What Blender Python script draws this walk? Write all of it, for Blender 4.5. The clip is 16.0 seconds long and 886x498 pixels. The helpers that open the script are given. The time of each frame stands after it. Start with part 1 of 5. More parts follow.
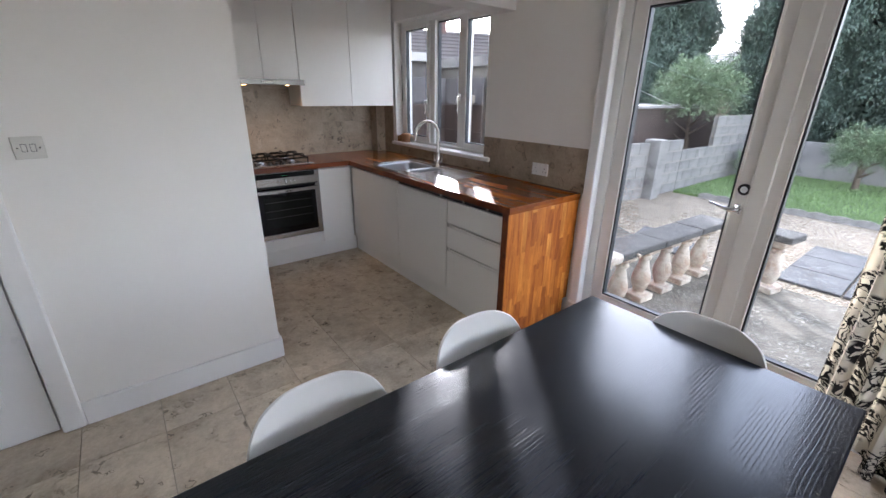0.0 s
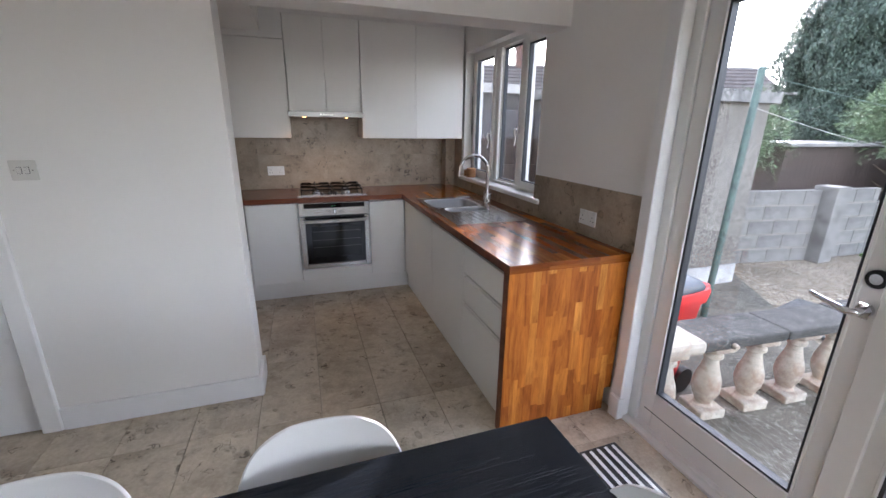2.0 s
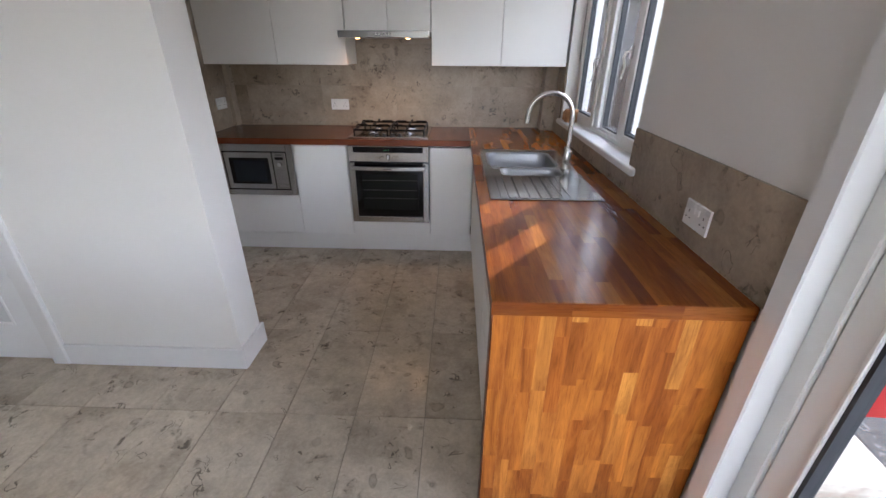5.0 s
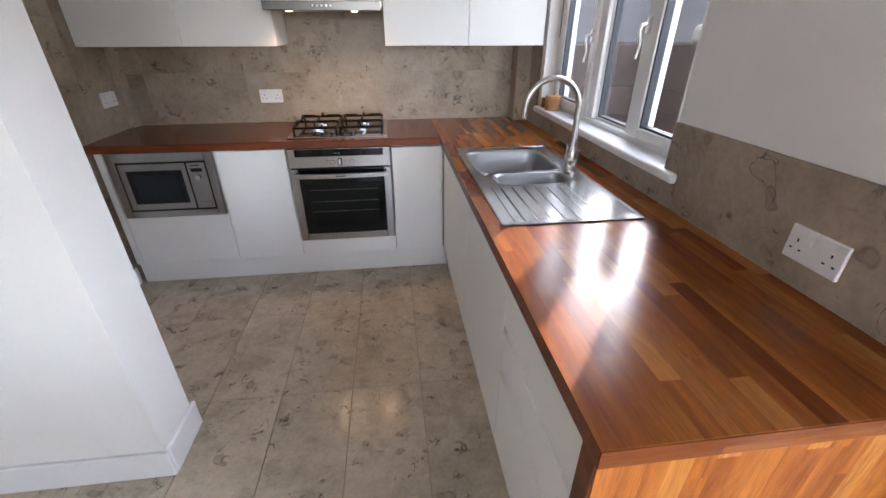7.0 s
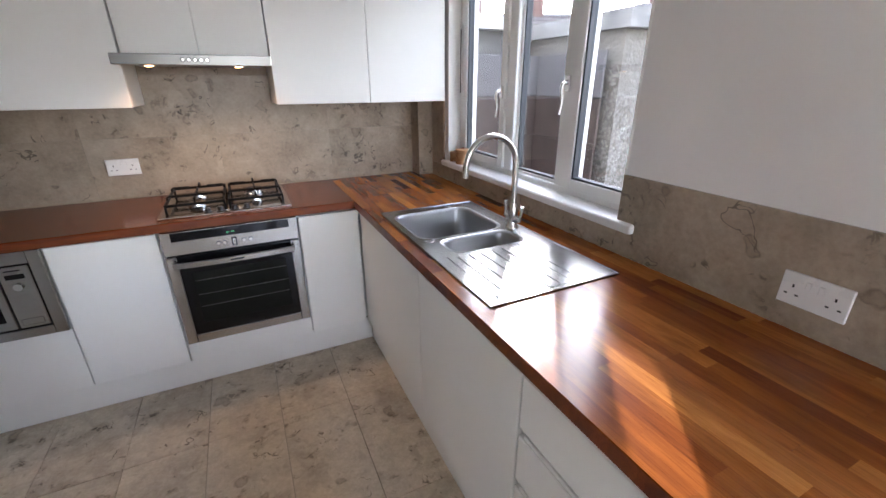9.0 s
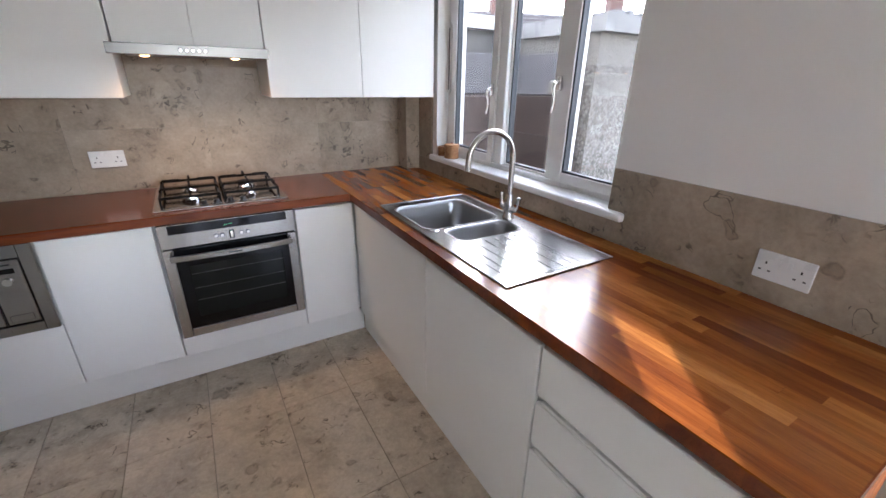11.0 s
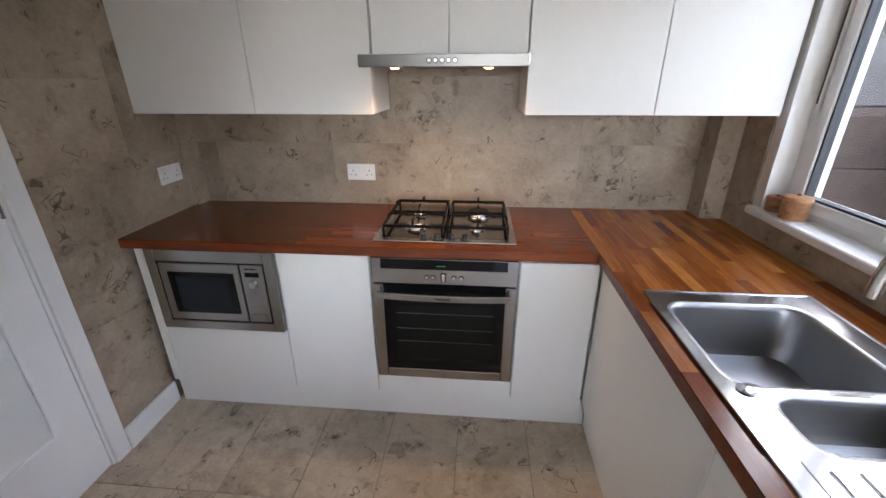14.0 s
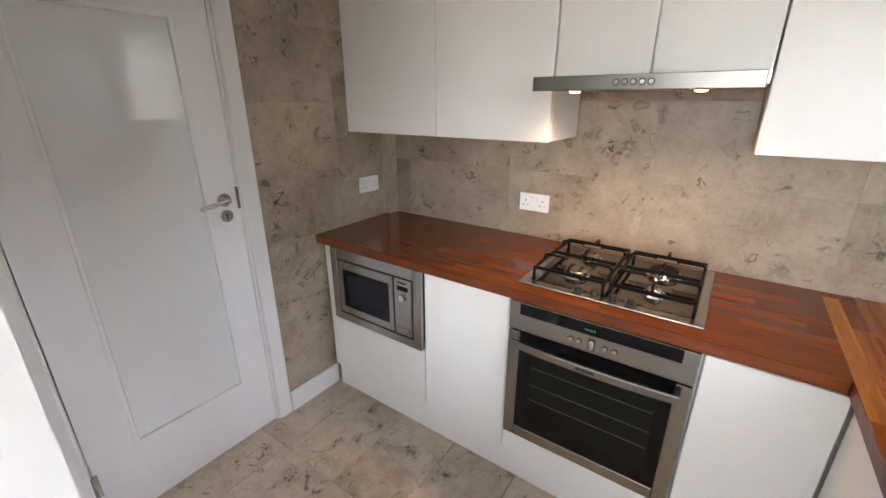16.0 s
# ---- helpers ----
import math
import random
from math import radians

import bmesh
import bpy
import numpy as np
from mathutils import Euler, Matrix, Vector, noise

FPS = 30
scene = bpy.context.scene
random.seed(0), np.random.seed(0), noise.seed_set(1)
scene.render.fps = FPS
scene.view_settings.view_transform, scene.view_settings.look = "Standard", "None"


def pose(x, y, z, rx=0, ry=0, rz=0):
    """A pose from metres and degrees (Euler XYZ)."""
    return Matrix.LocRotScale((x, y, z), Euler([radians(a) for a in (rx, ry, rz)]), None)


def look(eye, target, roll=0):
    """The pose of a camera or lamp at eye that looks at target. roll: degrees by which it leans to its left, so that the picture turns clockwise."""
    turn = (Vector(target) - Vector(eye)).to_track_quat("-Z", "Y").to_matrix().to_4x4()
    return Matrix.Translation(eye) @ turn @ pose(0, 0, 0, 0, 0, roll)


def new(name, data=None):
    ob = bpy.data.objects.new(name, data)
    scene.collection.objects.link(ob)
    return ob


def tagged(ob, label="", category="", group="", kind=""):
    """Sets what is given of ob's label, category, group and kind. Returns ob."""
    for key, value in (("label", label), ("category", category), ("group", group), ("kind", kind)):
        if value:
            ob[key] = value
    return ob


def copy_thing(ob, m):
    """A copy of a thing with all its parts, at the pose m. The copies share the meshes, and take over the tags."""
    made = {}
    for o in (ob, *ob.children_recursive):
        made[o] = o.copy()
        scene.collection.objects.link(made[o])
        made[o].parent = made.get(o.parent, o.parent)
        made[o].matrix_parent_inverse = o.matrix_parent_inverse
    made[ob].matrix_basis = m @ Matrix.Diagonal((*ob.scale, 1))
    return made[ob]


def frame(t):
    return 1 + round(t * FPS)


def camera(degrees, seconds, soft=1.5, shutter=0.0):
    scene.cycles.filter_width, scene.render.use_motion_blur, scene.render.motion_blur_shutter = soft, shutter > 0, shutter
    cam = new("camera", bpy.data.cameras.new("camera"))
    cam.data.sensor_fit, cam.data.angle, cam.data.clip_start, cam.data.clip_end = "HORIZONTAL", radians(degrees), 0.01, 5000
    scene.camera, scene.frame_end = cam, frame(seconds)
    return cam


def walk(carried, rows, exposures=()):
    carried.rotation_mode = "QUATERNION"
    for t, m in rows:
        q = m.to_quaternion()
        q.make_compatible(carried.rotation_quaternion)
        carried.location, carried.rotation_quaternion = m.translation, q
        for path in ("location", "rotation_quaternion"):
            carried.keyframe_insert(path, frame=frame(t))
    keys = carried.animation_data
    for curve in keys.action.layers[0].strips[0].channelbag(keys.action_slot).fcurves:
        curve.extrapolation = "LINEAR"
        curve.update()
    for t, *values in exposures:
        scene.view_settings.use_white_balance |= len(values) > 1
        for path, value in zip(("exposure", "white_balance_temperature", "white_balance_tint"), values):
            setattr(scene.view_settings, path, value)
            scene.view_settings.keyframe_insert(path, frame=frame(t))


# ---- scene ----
cam = camera(94.7, 16.0)
PATH = [
    (0, (0.179, 0.096, 1.5), (1.329, 1.569, 0.787), 0.8),
    (0.5, (0.383, 0.033, 1.495), (1.443, 1.585, 0.812), 0.8),
    (1, (0.564, 0.041, 1.483), (1.493, 1.688, 0.832), 0.8),
    (1.5, (0.791, 0.095, 1.482), (1.574, 1.833, 0.878), 0.8),
    (2, (1.017, 0.109, 1.484), (1.639, 1.921, 0.91), 0.8),
    (2.5, (1.262, 0.065, 1.494), (1.724, 1.925, 0.923), 0.9),
    (3, (1.458, 0.135, 1.473), (1.761, 2.014, 0.859), 0.7),
    (3.5, (1.629, 0.253, 1.484), (1.784, 2.124, 0.796), 0.6),
    (6, (1.763, 1.066, 1.46), (1.688, 2.83, 0.522), 0.4),
    (6.5, (1.705, 1.184, 1.455), (1.759, 2.945, 0.507), 0.4),
    (7, (1.57, 1.268, 1.449), (1.786, 3.02, 0.508), 0.0),
    (7.5, (1.469, 1.316, 1.453), (1.837, 3.058, 0.542), -0.4),
    (8, (1.435, 1.435, 1.439), (1.958, 3.159, 0.571), -0.5),
    (8.5, (1.413, 1.571, 1.448), (2.078, 3.276, 0.643), -0.4),
    (9, (1.36, 1.598, 1.469), (2.167, 3.267, 0.72), -0.2),
    (11.5, (1.162, 1.591, 1.476), (2.122, 3.168, 0.707), 1.2),
    (12, (1.214, 1.686, 1.483), (2.049, 3.327, 0.702), 1.0),
    (12.5, (1.317, 1.84, 1.497), (1.969, 3.563, 0.719), 0.9),
    (13, (1.383, 1.986, 1.49), (1.784, 3.787, 0.717), 0.5),
    (13.5, (1.388, 2.121, 1.503), (1.51, 3.96, 0.724), 0.1),
    (14, (1.384, 2.232, 1.51), (1.222, 4.07, 0.739), -0.2),
    (14.5, (1.433, 2.326, 1.512), (1.003, 4.125, 0.751), -0.2),
    (15, (1.493, 2.416, 1.517), (0.804, 4.139, 0.771), -0.3),
    (15.5, (1.519, 2.472, 1.515), (0.611, 4.102, 0.795), -0.1),
    (16, (1.519, 2.482, 1.517), (0.437, 4.02, 0.837), 0.0),
]
EXPOSURES = [(0, 3.78, 6050, 18), (3.5, 3.68, 6100, 19), (6.5, 4.35, 6100, 18), (9, 4.45, 6050, 18), (12, 4.45, 5950, 18), (13, 4.3, 5950, 17), (14.5, 4.65, 6250, 17), (16, 4.92, 6500, 17)]
walk(cam, [(t, look(eye, target, roll)) for t, eye, target, roll in PATH], EXPOSURES)


# ---- world, sun ----
SUN_AZ, SUN_EL = radians(51.0), radians(22.0)   # azimuth from +x towards +y
world = bpy.data.worlds.new("sky")
scene.world = world
world.use_nodes = True
wn = world.node_tree
sky = wn.nodes.new("ShaderNodeTexSky")
sky.sky_type = "NISHITA"
sky.sun_disc = False
sky.sun_elevation = SUN_EL
sky.sun_rotation = radians(90) - SUN_AZ
sky.dust_density = 1.2
sky.ozone_density = 1.0
bg = wn.nodes["Background"]
bg.inputs["Strength"].default_value = 0.15
haze = wn.nodes.new("ShaderNodeHueSaturation")      # thin white haze
haze.inputs["Saturation"].default_value = 0.42
wn.links.new(sky.outputs[0], haze.inputs["Color"])
wn.links.new(haze.outputs[0], bg.inputs["Color"])
sun = new("sun", bpy.data.lights.new("sun", "SUN"))
sun.data.energy, sun.data.angle, sun.data.color = 0.66, radians(0.9), (1.0, 0.97, 0.93)
sun_way = Vector((math.cos(SUN_EL) * math.cos(SUN_AZ), math.cos(SUN_EL) * math.sin(SUN_AZ), math.sin(SUN_EL)))
sun.matrix_world = look((8, 12, 8), Vector((8, 12, 8)) - sun_way)


# ---- materials ----
def node(nt, kind, **props):
    n = nt.nodes.new(kind)
    for k, v in props.items():
        if k in n.inputs:
            n.inputs[k].default_value = v
    return n


def ramp(nt, source, stops):
    r = nt.nodes.new("ShaderNodeValToRGB")
    while len(r.color_ramp.elements) < len(stops):
        r.color_ramp.elements.new(0.5)
    for e, (p, c) in zip(r.color_ramp.elements, stops):
        e.position = p
        e.color = (*c, 1) if len(c) == 3 else c
    nt.links.new(source, r.inputs[0])
    return r.outputs[0]


def blend(nt, fac, a, b, mode="MIX"):
    m = nt.nodes.new("ShaderNodeMix")
    m.data_type, m.blend_type = "RGBA", mode
    for sock, v in ((m.inputs[0], fac), (m.inputs[6], a), (m.inputs[7], b)):
        if hasattr(v, "is_linked"):
            nt.links.new(v, sock)
        elif isinstance(v, (int, float)):
            sock.default_value = v
        else:
            sock.default_value = (*v, 1)
    return m.outputs[2]


def start(name):
    m = bpy.data.materials.new(name)
    m.use_nodes = True
    nt = m.node_tree
    return m, nt, nt.nodes["Principled BSDF"]


def place(nt, scale=(1, 1, 1), shuffle=False, kind="Object"):
    """Object coordinates, scaled; shuffled per object by its random number."""
    tc = nt.nodes.new("ShaderNodeTexCoord")
    mp = nt.nodes.new("ShaderNodeMapping")
    mp.inputs["Scale"].default_value = scale
    nt.links.new(tc.outputs[kind], mp.inputs[0])
    if shuffle:
        oi = nt.nodes.new("ShaderNodeObjectInfo")
        mu = nt.nodes.new("ShaderNodeVectorMath")
        mu.operation = "SCALE"
        mu.inputs[0].default_value = (37.0, 71.0, 53.0)
        nt.links.new(oi.outputs["Random"], mu.inputs["Scale"])
        nt.links.new(mu.outputs[0], mp.inputs["Location"])
    return mp.outputs[0]


def noise_tex(nt, vec, scale, detail=4, rough=0.55, distort=0.0):
    n = node(nt, "ShaderNodeTexNoise", Scale=scale, Detail=detail, Roughness=rough, Distortion=distort)
    nt.links.new(vec, n.inputs["Vector"])
    return n.outputs["Fac"]


def relief(nt, shader, height, strength=0.2, dist=0.01):
    b = node(nt, "ShaderNodeBump", Strength=strength, Distance=dist)
    nt.links.new(height, b.inputs["Height"])
    nt.links.new(b.outputs[0], shader.inputs["Normal"])


def paint(name, colour, rough=0.5, vary=0.04, grain=90, bump=0.05, metal=0.0, coat=0.0, marks=3.0):
    m, nt, p = start(name)
    v = place(nt)
    a = noise_tex(nt, v, marks, 5)
    lo = tuple(c * (1 - vary) for c in colour)
    hi = tuple(min(1, c * (1 + vary)) for c in colour)
    nt.links.new(ramp(nt, a, [(0.3, lo), (0.7, hi)]), p.inputs["Base Color"])
    f = noise_tex(nt, v, grain, 3)
    r = ramp(nt, a, [(0.25, (rough * 0.85,) * 3), (0.75, (min(1, rough * 1.15),) * 3)])
    nt.links.new(r, p.inputs["Roughness"])
    p.inputs["Metallic"].default_value = metal
    p.inputs["Coat Weight"].default_value = coat
    if bump:
        relief(nt, p, f, bump, 0.004)
    return m


def stone(name, light, dark, gloss=0.35, wear=1.0):
    """Fossil limestone: soft clouds, darker patches, small dark fossil curls and pits."""
    m, nt, p = start(name)
    v = place(nt, shuffle=True)
    clouds = noise_tex(nt, v, 2.6, 6, 0.6, 0.4)
    col = ramp(nt, clouds, [(0.34, tuple(c * 0.85 for c in dark)), (0.5, tuple((a + b) / 2 for a, b in zip(light, dark))), (0.66, light)])
    fine = noise_tex(nt, v, 60, 5, 0.7)
    col = blend(nt, 0.25, col, ramp(nt, fine, [(0.3, tuple(c * 0.6 for c in dark)), (0.7, tuple(min(1, c * 1.15) for c in light))]))
    mottle = noise_tex(nt, v, 13, 7, 0.72, 0.3)
    col = blend(nt, 1.0, col, ramp(nt, mottle, [(0.34, (1 - 0.2 * wear,) * 3), (0.5, (1.0, 1.0, 1.0)), (0.66, (1 + 0.13 * wear,) * 3)]), "MULTIPLY")
    bent = nt.nodes.new("ShaderNodeMixRGB")
    wob = node(nt, "ShaderNodeTexNoise", Scale=7.0, Detail=3.0)
    nt.links.new(v, wob.inputs["Vector"])
    bent.inputs[0].default_value = 0.14
    nt.links.new(v, bent.inputs[1])
    nt.links.new(wob.outputs["Color"], bent.inputs[2])
    ring = noise_tex(nt, bent.outputs[0], 17.0, 1.0, 0.5, 0.7)
    line = ramp(nt, ring, [(0.570, (0, 0, 0)), (0.585, (1, 1, 1)), (0.60, (1, 1, 1)), (0.615, (0, 0, 0))])
    where = ramp(nt, noise_tex(nt, v, 3.2, 3, 0.6, 0.5), [(0.47, (0, 0, 0)), (0.58, (1, 1, 1))])
    spots = ramp(nt, noise_tex(nt, v, 8.0, 2, 0.5, 0.2), [(0.565, (0, 0, 0)), (0.62, (1, 1, 1))])
    curls = blend(nt, 1.0, blend(nt, 1.0, line, (0.95, 0.95, 0.95), "MULTIPLY"), spots, "MULTIPLY")
    pits = ramp(nt, noise_tex(nt, v, 26, 3, 0.65, 0.8), [(0.53, (0, 0, 0)), (0.60, (1, 1, 1))])
    smudge = ramp(nt, noise_tex(nt, v, 9, 3, 0.6, 0.6), [(0.52, (0, 0, 0)), (0.64, (1, 1, 1))])
    smudge = blend(nt, 1.0, smudge, where, "MULTIPLY")
    pits = blend(nt, 1.0, pits, smudge, "MULTIPLY")
    marks = blend(nt, 1.0, curls, pits, "ADD")
    soot = tuple(c * 0.2 for c in dark)
    col = blend(nt, blend(nt, 1.0, smudge, (0.6 * wear,) * 3, "MULTIPLY"), col, tuple(c * 0.6 for c in dark))
    col = blend(nt, blend(nt, 1.0, marks, (0.8, 0.8, 0.8), "MULTIPLY"), col, soot)
    cells = node(nt, "ShaderNodeTexVoronoi", Scale=9.0, Randomness=1.0)
    nt.links.new(bent.outputs[0], cells.inputs["Vector"])
    pick = nt.nodes.new("ShaderNodeSeparateColor")
    nt.links.new(cells.outputs["Color"], pick.inputs[0])
    patch = ramp(nt, cells.outputs["Distance"], [(0.0, (0.35, 0.35, 0.35)), (0.13, (0.6, 0.6, 0.6)), (0.17, (1, 1, 1)), (0.23, (0, 0, 0))])
    patch = blend(nt, 1.0, patch, ramp(nt, pick.outputs[0], [(0.62, (0, 0, 0)), (0.70, (0.75, 0.75, 0.75))]), "MULTIPLY")
    patch = blend(nt, 1.0, patch, ramp(nt, fine, [(0.35, (0.3, 0.3, 0.3)), (0.6, (1, 1, 1))]), "MULTIPLY")
    col = blend(nt, patch, col, tuple(c * 0.35 for c in dark))
    tone = nt.nodes.new("ShaderNodeObjectInfo")
    col = blend(nt, 1.0, col, ramp(nt, tone.outputs["Random"], [(0, (0.9, 0.9, 0.9)), (1, (1.0, 1.0, 1.0))]), "MULTIPLY")
    nt.links.new(col, p.inputs["Base Color"])
    nt.links.new(ramp(nt, clouds, [(0.3, (gloss * 0.8,) * 3), (0.7, (gloss * 1.3,) * 3)]), p.inputs["Roughness"])
    relief(nt, p, fine, 0.04, 0.002)
    return m


def wood(name, tones, gloss=0.3, grain=1.0, coat=0.3, streak=0.42, bump=0.06, spec=0.35):
    """Grain runs along the object's own x; tone and offset come from its random number."""
    m, nt, p = start(name)
    v = place(nt, (3.0 * grain, 22 * grain, 22 * grain), shuffle=True)
    g = noise_tex(nt, v, 1.0, 6, 0.62, 0.9)
    pores = noise_tex(nt, place(nt, (14, 420, 420), shuffle=True), 1.0, 2)
    wide = noise_tex(nt, place(nt, (1.2, 6, 6), shuffle=True), 1.0, 2, 0.5, 0.5)
    oi = nt.nodes.new("ShaderNodeObjectInfo")
    n = len(tones)
    base = ramp(nt, oi.outputs["Random"], [(i / (n - 1), c) for i, c in enumerate(tones)])
    col = blend(nt, 1.0, base, ramp(nt, g, [(0.30, (1 - streak, 1 - streak * 1.25, 1 - streak * 1.4)), (0.52, (0.92, 0.92, 0.92)), (0.68, (1.15, 1.2, 1.2))]), "MULTIPLY")
    col = blend(nt, 1.0, col, ramp(nt, wide, [(0.3, (0.84, 0.8, 0.76)), (0.7, (1, 1, 1))]), "MULTIPLY")
    col = blend(nt, 1.0, col, ramp(nt, pores, [(0.34, (0.74, 0.68, 0.62)), (0.47, (1, 1, 1))]), "MULTIPLY")
    nt.links.new(col, p.inputs["Base Color"])
    nt.links.new(ramp(nt, g, [(0.2, (gloss * 1.25,) * 3), (0.8, (gloss * 0.85,) * 3)]), p.inputs["Roughness"])
    p.inputs["Specular IOR Level"].default_value = spec
    p.inputs["Coat Weight"].default_value = coat
    p.inputs["Coat Roughness"].default_value = gloss * 0.7
    relief(nt, p, g, bump, 0.002)
    return m


def ash():
    """Black-stained open-grained veneer: cathedral lines as relief, grain along the object's x."""
    m, nt, p = start("black_stained_wood")
    w = node(nt, "ShaderNodeTexWave", Scale=34.0, Distortion=11.0, Detail=2.0)
    w.bands_direction = "Y"
    w.inputs["Detail Scale"].default_value = 0.35
    nt.links.new(place(nt, (0.14, 1.0, 1.0)), w.inputs["Vector"])
    fine = noise_tex(nt, place(nt, (6, 260, 260)), 1.0, 3)
    patch = ramp(nt, noise_tex(nt, place(nt, (1.2, 4.0, 4.0)), 1.0, 2), [(0.38, (0, 0, 0)), (0.55, (1, 1, 1))])
    # black stain lifted towards blue-grey, painting in the sky's sheen on the top
    nt.links.new(ramp(nt, fine, [(0.3, (0.008, 0.010, 0.0145)), (0.7, (0.014, 0.017, 0.024))]), p.inputs["Base Color"])
    line = ramp(nt, w.outputs["Fac"], [(0.0, (0, 0, 0)), (0.22, (1, 1, 1)), (1.0, (0.85, 0.85, 0.85))])
    line = blend(nt, patch, (0.9, 0.9, 0.9), line)
    h = blend(nt, 0.15, line, fine)
    p.inputs["Roughness"].default_value = 0.21
    p.inputs["Specular Tint"].default_value = (0.86, 0.94, 1.0, 1)
    relief(nt, p, h, 0.3, 0.0007)
    return m


def brushed(name, colour=(0.62, 0.61, 0.59), rough=0.3, along=(2, 520, 520)):
    m, nt, p = start(name)
    v = place(nt, along)
    g = noise_tex(nt, v, 1.0, 4, 0.6)
    nt.links.new(ramp(nt, g, [(0.3, tuple(c * 0.93 for c in colour)), (0.7, colour)]), p.inputs["Base Color"])
    nt.links.new(ramp(nt, g, [(0.3, (rough * 1.1,) * 3), (0.7, (rough * 0.92,) * 3)]), p.inputs["Roughness"])
    p.inputs["Metallic"].default_value = 1.0
    relief(nt, p, g, 0.015, 0.001)
    return m


def pane_glass(name, tint=(0.92, 0.93, 0.93), gloss=0.025):
    m = bpy.data.materials.new(name)
    m.use_nodes = True
    nt = m.node_tree
    nt.nodes.clear()
    out = nt.nodes.new("ShaderNodeOutputMaterial")
    t = node(nt, "ShaderNodeBsdfTransparent", Color=(*tint, 1))
    g = node(nt, "ShaderNodeBsdfGlossy", Roughness=0.01)
    lw = node(nt, "ShaderNodeLayerWeight", Blend=0.5)
    pw = nt.nodes.new("ShaderNodeMath")
    pw.operation = "POWER"
    pw.inputs[1].default_value = 5.0
    f = nt.nodes.new("ShaderNodeMath")
    f.operation = "MULTIPLY_ADD"
    f.inputs[1].default_value, f.inputs[2].default_value = 0.8, gloss
    nt.links.new(lw.outputs["Facing"], pw.inputs[0])
    nt.links.new(pw.outputs[0], f.inputs[0])
    mix = nt.nodes.new("ShaderNodeMixShader")
    nt.links.new(f.outputs[0], mix.inputs[0])
    nt.links.new(t.outputs[0], mix.inputs[1])
    nt.links.new(g.outputs[0], mix.inputs[2])
    nt.links.new(mix.outputs[0], out.inputs[0])
    return m


def glow(name, colour, strength):
    m, nt, p = start(name)
    p.inputs["Base Color"].default_value = (*colour, 1)
    p.inputs["Emission Color"].default_value = (*colour, 1)
    p.inputs["Emission Strength"].default_value = strength
    return m


def speckle(name, colours, scale, rough=0.9, bump=0.8, dist=0.02, big=None, random_in=True):
    """Pebbledash, gravel, concrete: cells of differing tone with relief."""
    m, nt, p = start(name)
    v = place(nt, kind="Object")
    vo = node(nt, "ShaderNodeTexVoronoi", Scale=scale, Randomness=1.0)
    nt.links.new(v, vo.inputs["Vector"])
    sep = nt.nodes.new("ShaderNodeSeparateColor")
    nt.links.new(vo.outputs["Color"], sep.inputs[0])
    n = len(colours)
    col = ramp(nt, sep.outputs[0], [(i / (n - 1), c) for i, c in enumerate(colours)])
    edge = ramp(nt, vo.outputs["Distance"], [(0.25, (1, 1, 1)), (0.75, (0.6, 0.6, 0.6))])
    col = blend(nt, 1.0, col, edge, "MULTIPLY")
    if big:
        b = noise_tex(nt, v, big, 5, 0.65)
        col = blend(nt, 1.0, col, ramp(nt, b, [(0.3, (0.55, 0.53, 0.5)), (0.65, (1, 1, 1))]), "MULTIPLY")
    nt.links.new(col, p.inputs["Base Color"])
    p.inputs["Roughness"].default_value = rough
    inv = ramp(nt, vo.outputs["Distance"], [(0, (1, 1, 1)), (0.8, (0, 0, 0))])
    relief(nt, p, inv, bump, dist)
    return m


def weathered(name, colour, stain, scale=3.0, rough=0.85, bump=0.35, grain=70):
    m, nt, p = start(name)
    v = place(nt)
    a = noise_tex(nt, v, scale, 7, 0.68, 0.3)
    col = ramp(nt, a, [(0.36, stain), (0.56, colour), (0.8, tuple(min(1, c * 1.25) for c in colour))])
    f = noise_tex(nt, v, grain, 5, 0.7)
    col = blend(nt, 1.0, col, ramp(nt, f, [(0.3, (0.7, 0.7, 0.7)), (0.6, (1, 1, 1))]), "MULTIPLY")
    oi = nt.nodes.new("ShaderNodeObjectInfo")
    col = blend(nt, 1.0, col, ramp(nt, oi.outputs["Random"], [(0, (0.82, 0.82, 0.84)), (1, (1.0, 1.0, 1.0))]), "MULTIPLY")
    nt.links.new(col, p.inputs["Base Color"])
    p.inputs["Roughness"].default_value = rough
    relief(nt, p, f, bump, 0.01)
    return m


def leafy(name, a, b):
    m, nt, p = start(name)
    g = nt.nodes.new("ShaderNodeNewGeometry")
    nt.links.new(ramp(nt, g.outputs["Random Per Island"], [(0, a), (0.7, b), (1, tuple(min(1, c * 1.5) for c in b))]), p.inputs["Base Color"])
    p.inputs["Roughness"].default_value = 0.6
    return m


M_WALL = paint("white_wall_paint", (0.83, 0.82, 0.79), 0.75, 0.025, 220, 0.06, marks=1.2)
M_CEIL = paint("ceiling_paint", (0.87, 0.86, 0.84), 0.85, 0.02, 220, 0.05)
M_TRIM = paint("white_gloss_trim", (0.80, 0.80, 0.79), 0.32, 0.02, 160, 0.03)
M_DOORPAINT = paint("white_door_paint", (0.84, 0.85, 0.85), 0.3, 0.02, 160, 0.03)
M_CAB = paint("white_gloss_cabinet", (0.85, 0.84, 0.80), 0.36, 0.012, 30, 0.008, coat=0.0)
M_CARCASS = paint("white_carcass", (0.72, 0.71, 0.68), 0.5, 0.02)
M_FRAME = paint("window_frame_paint", (0.78, 0.78, 0.75), 0.35, 0.02, 150, 0.03)
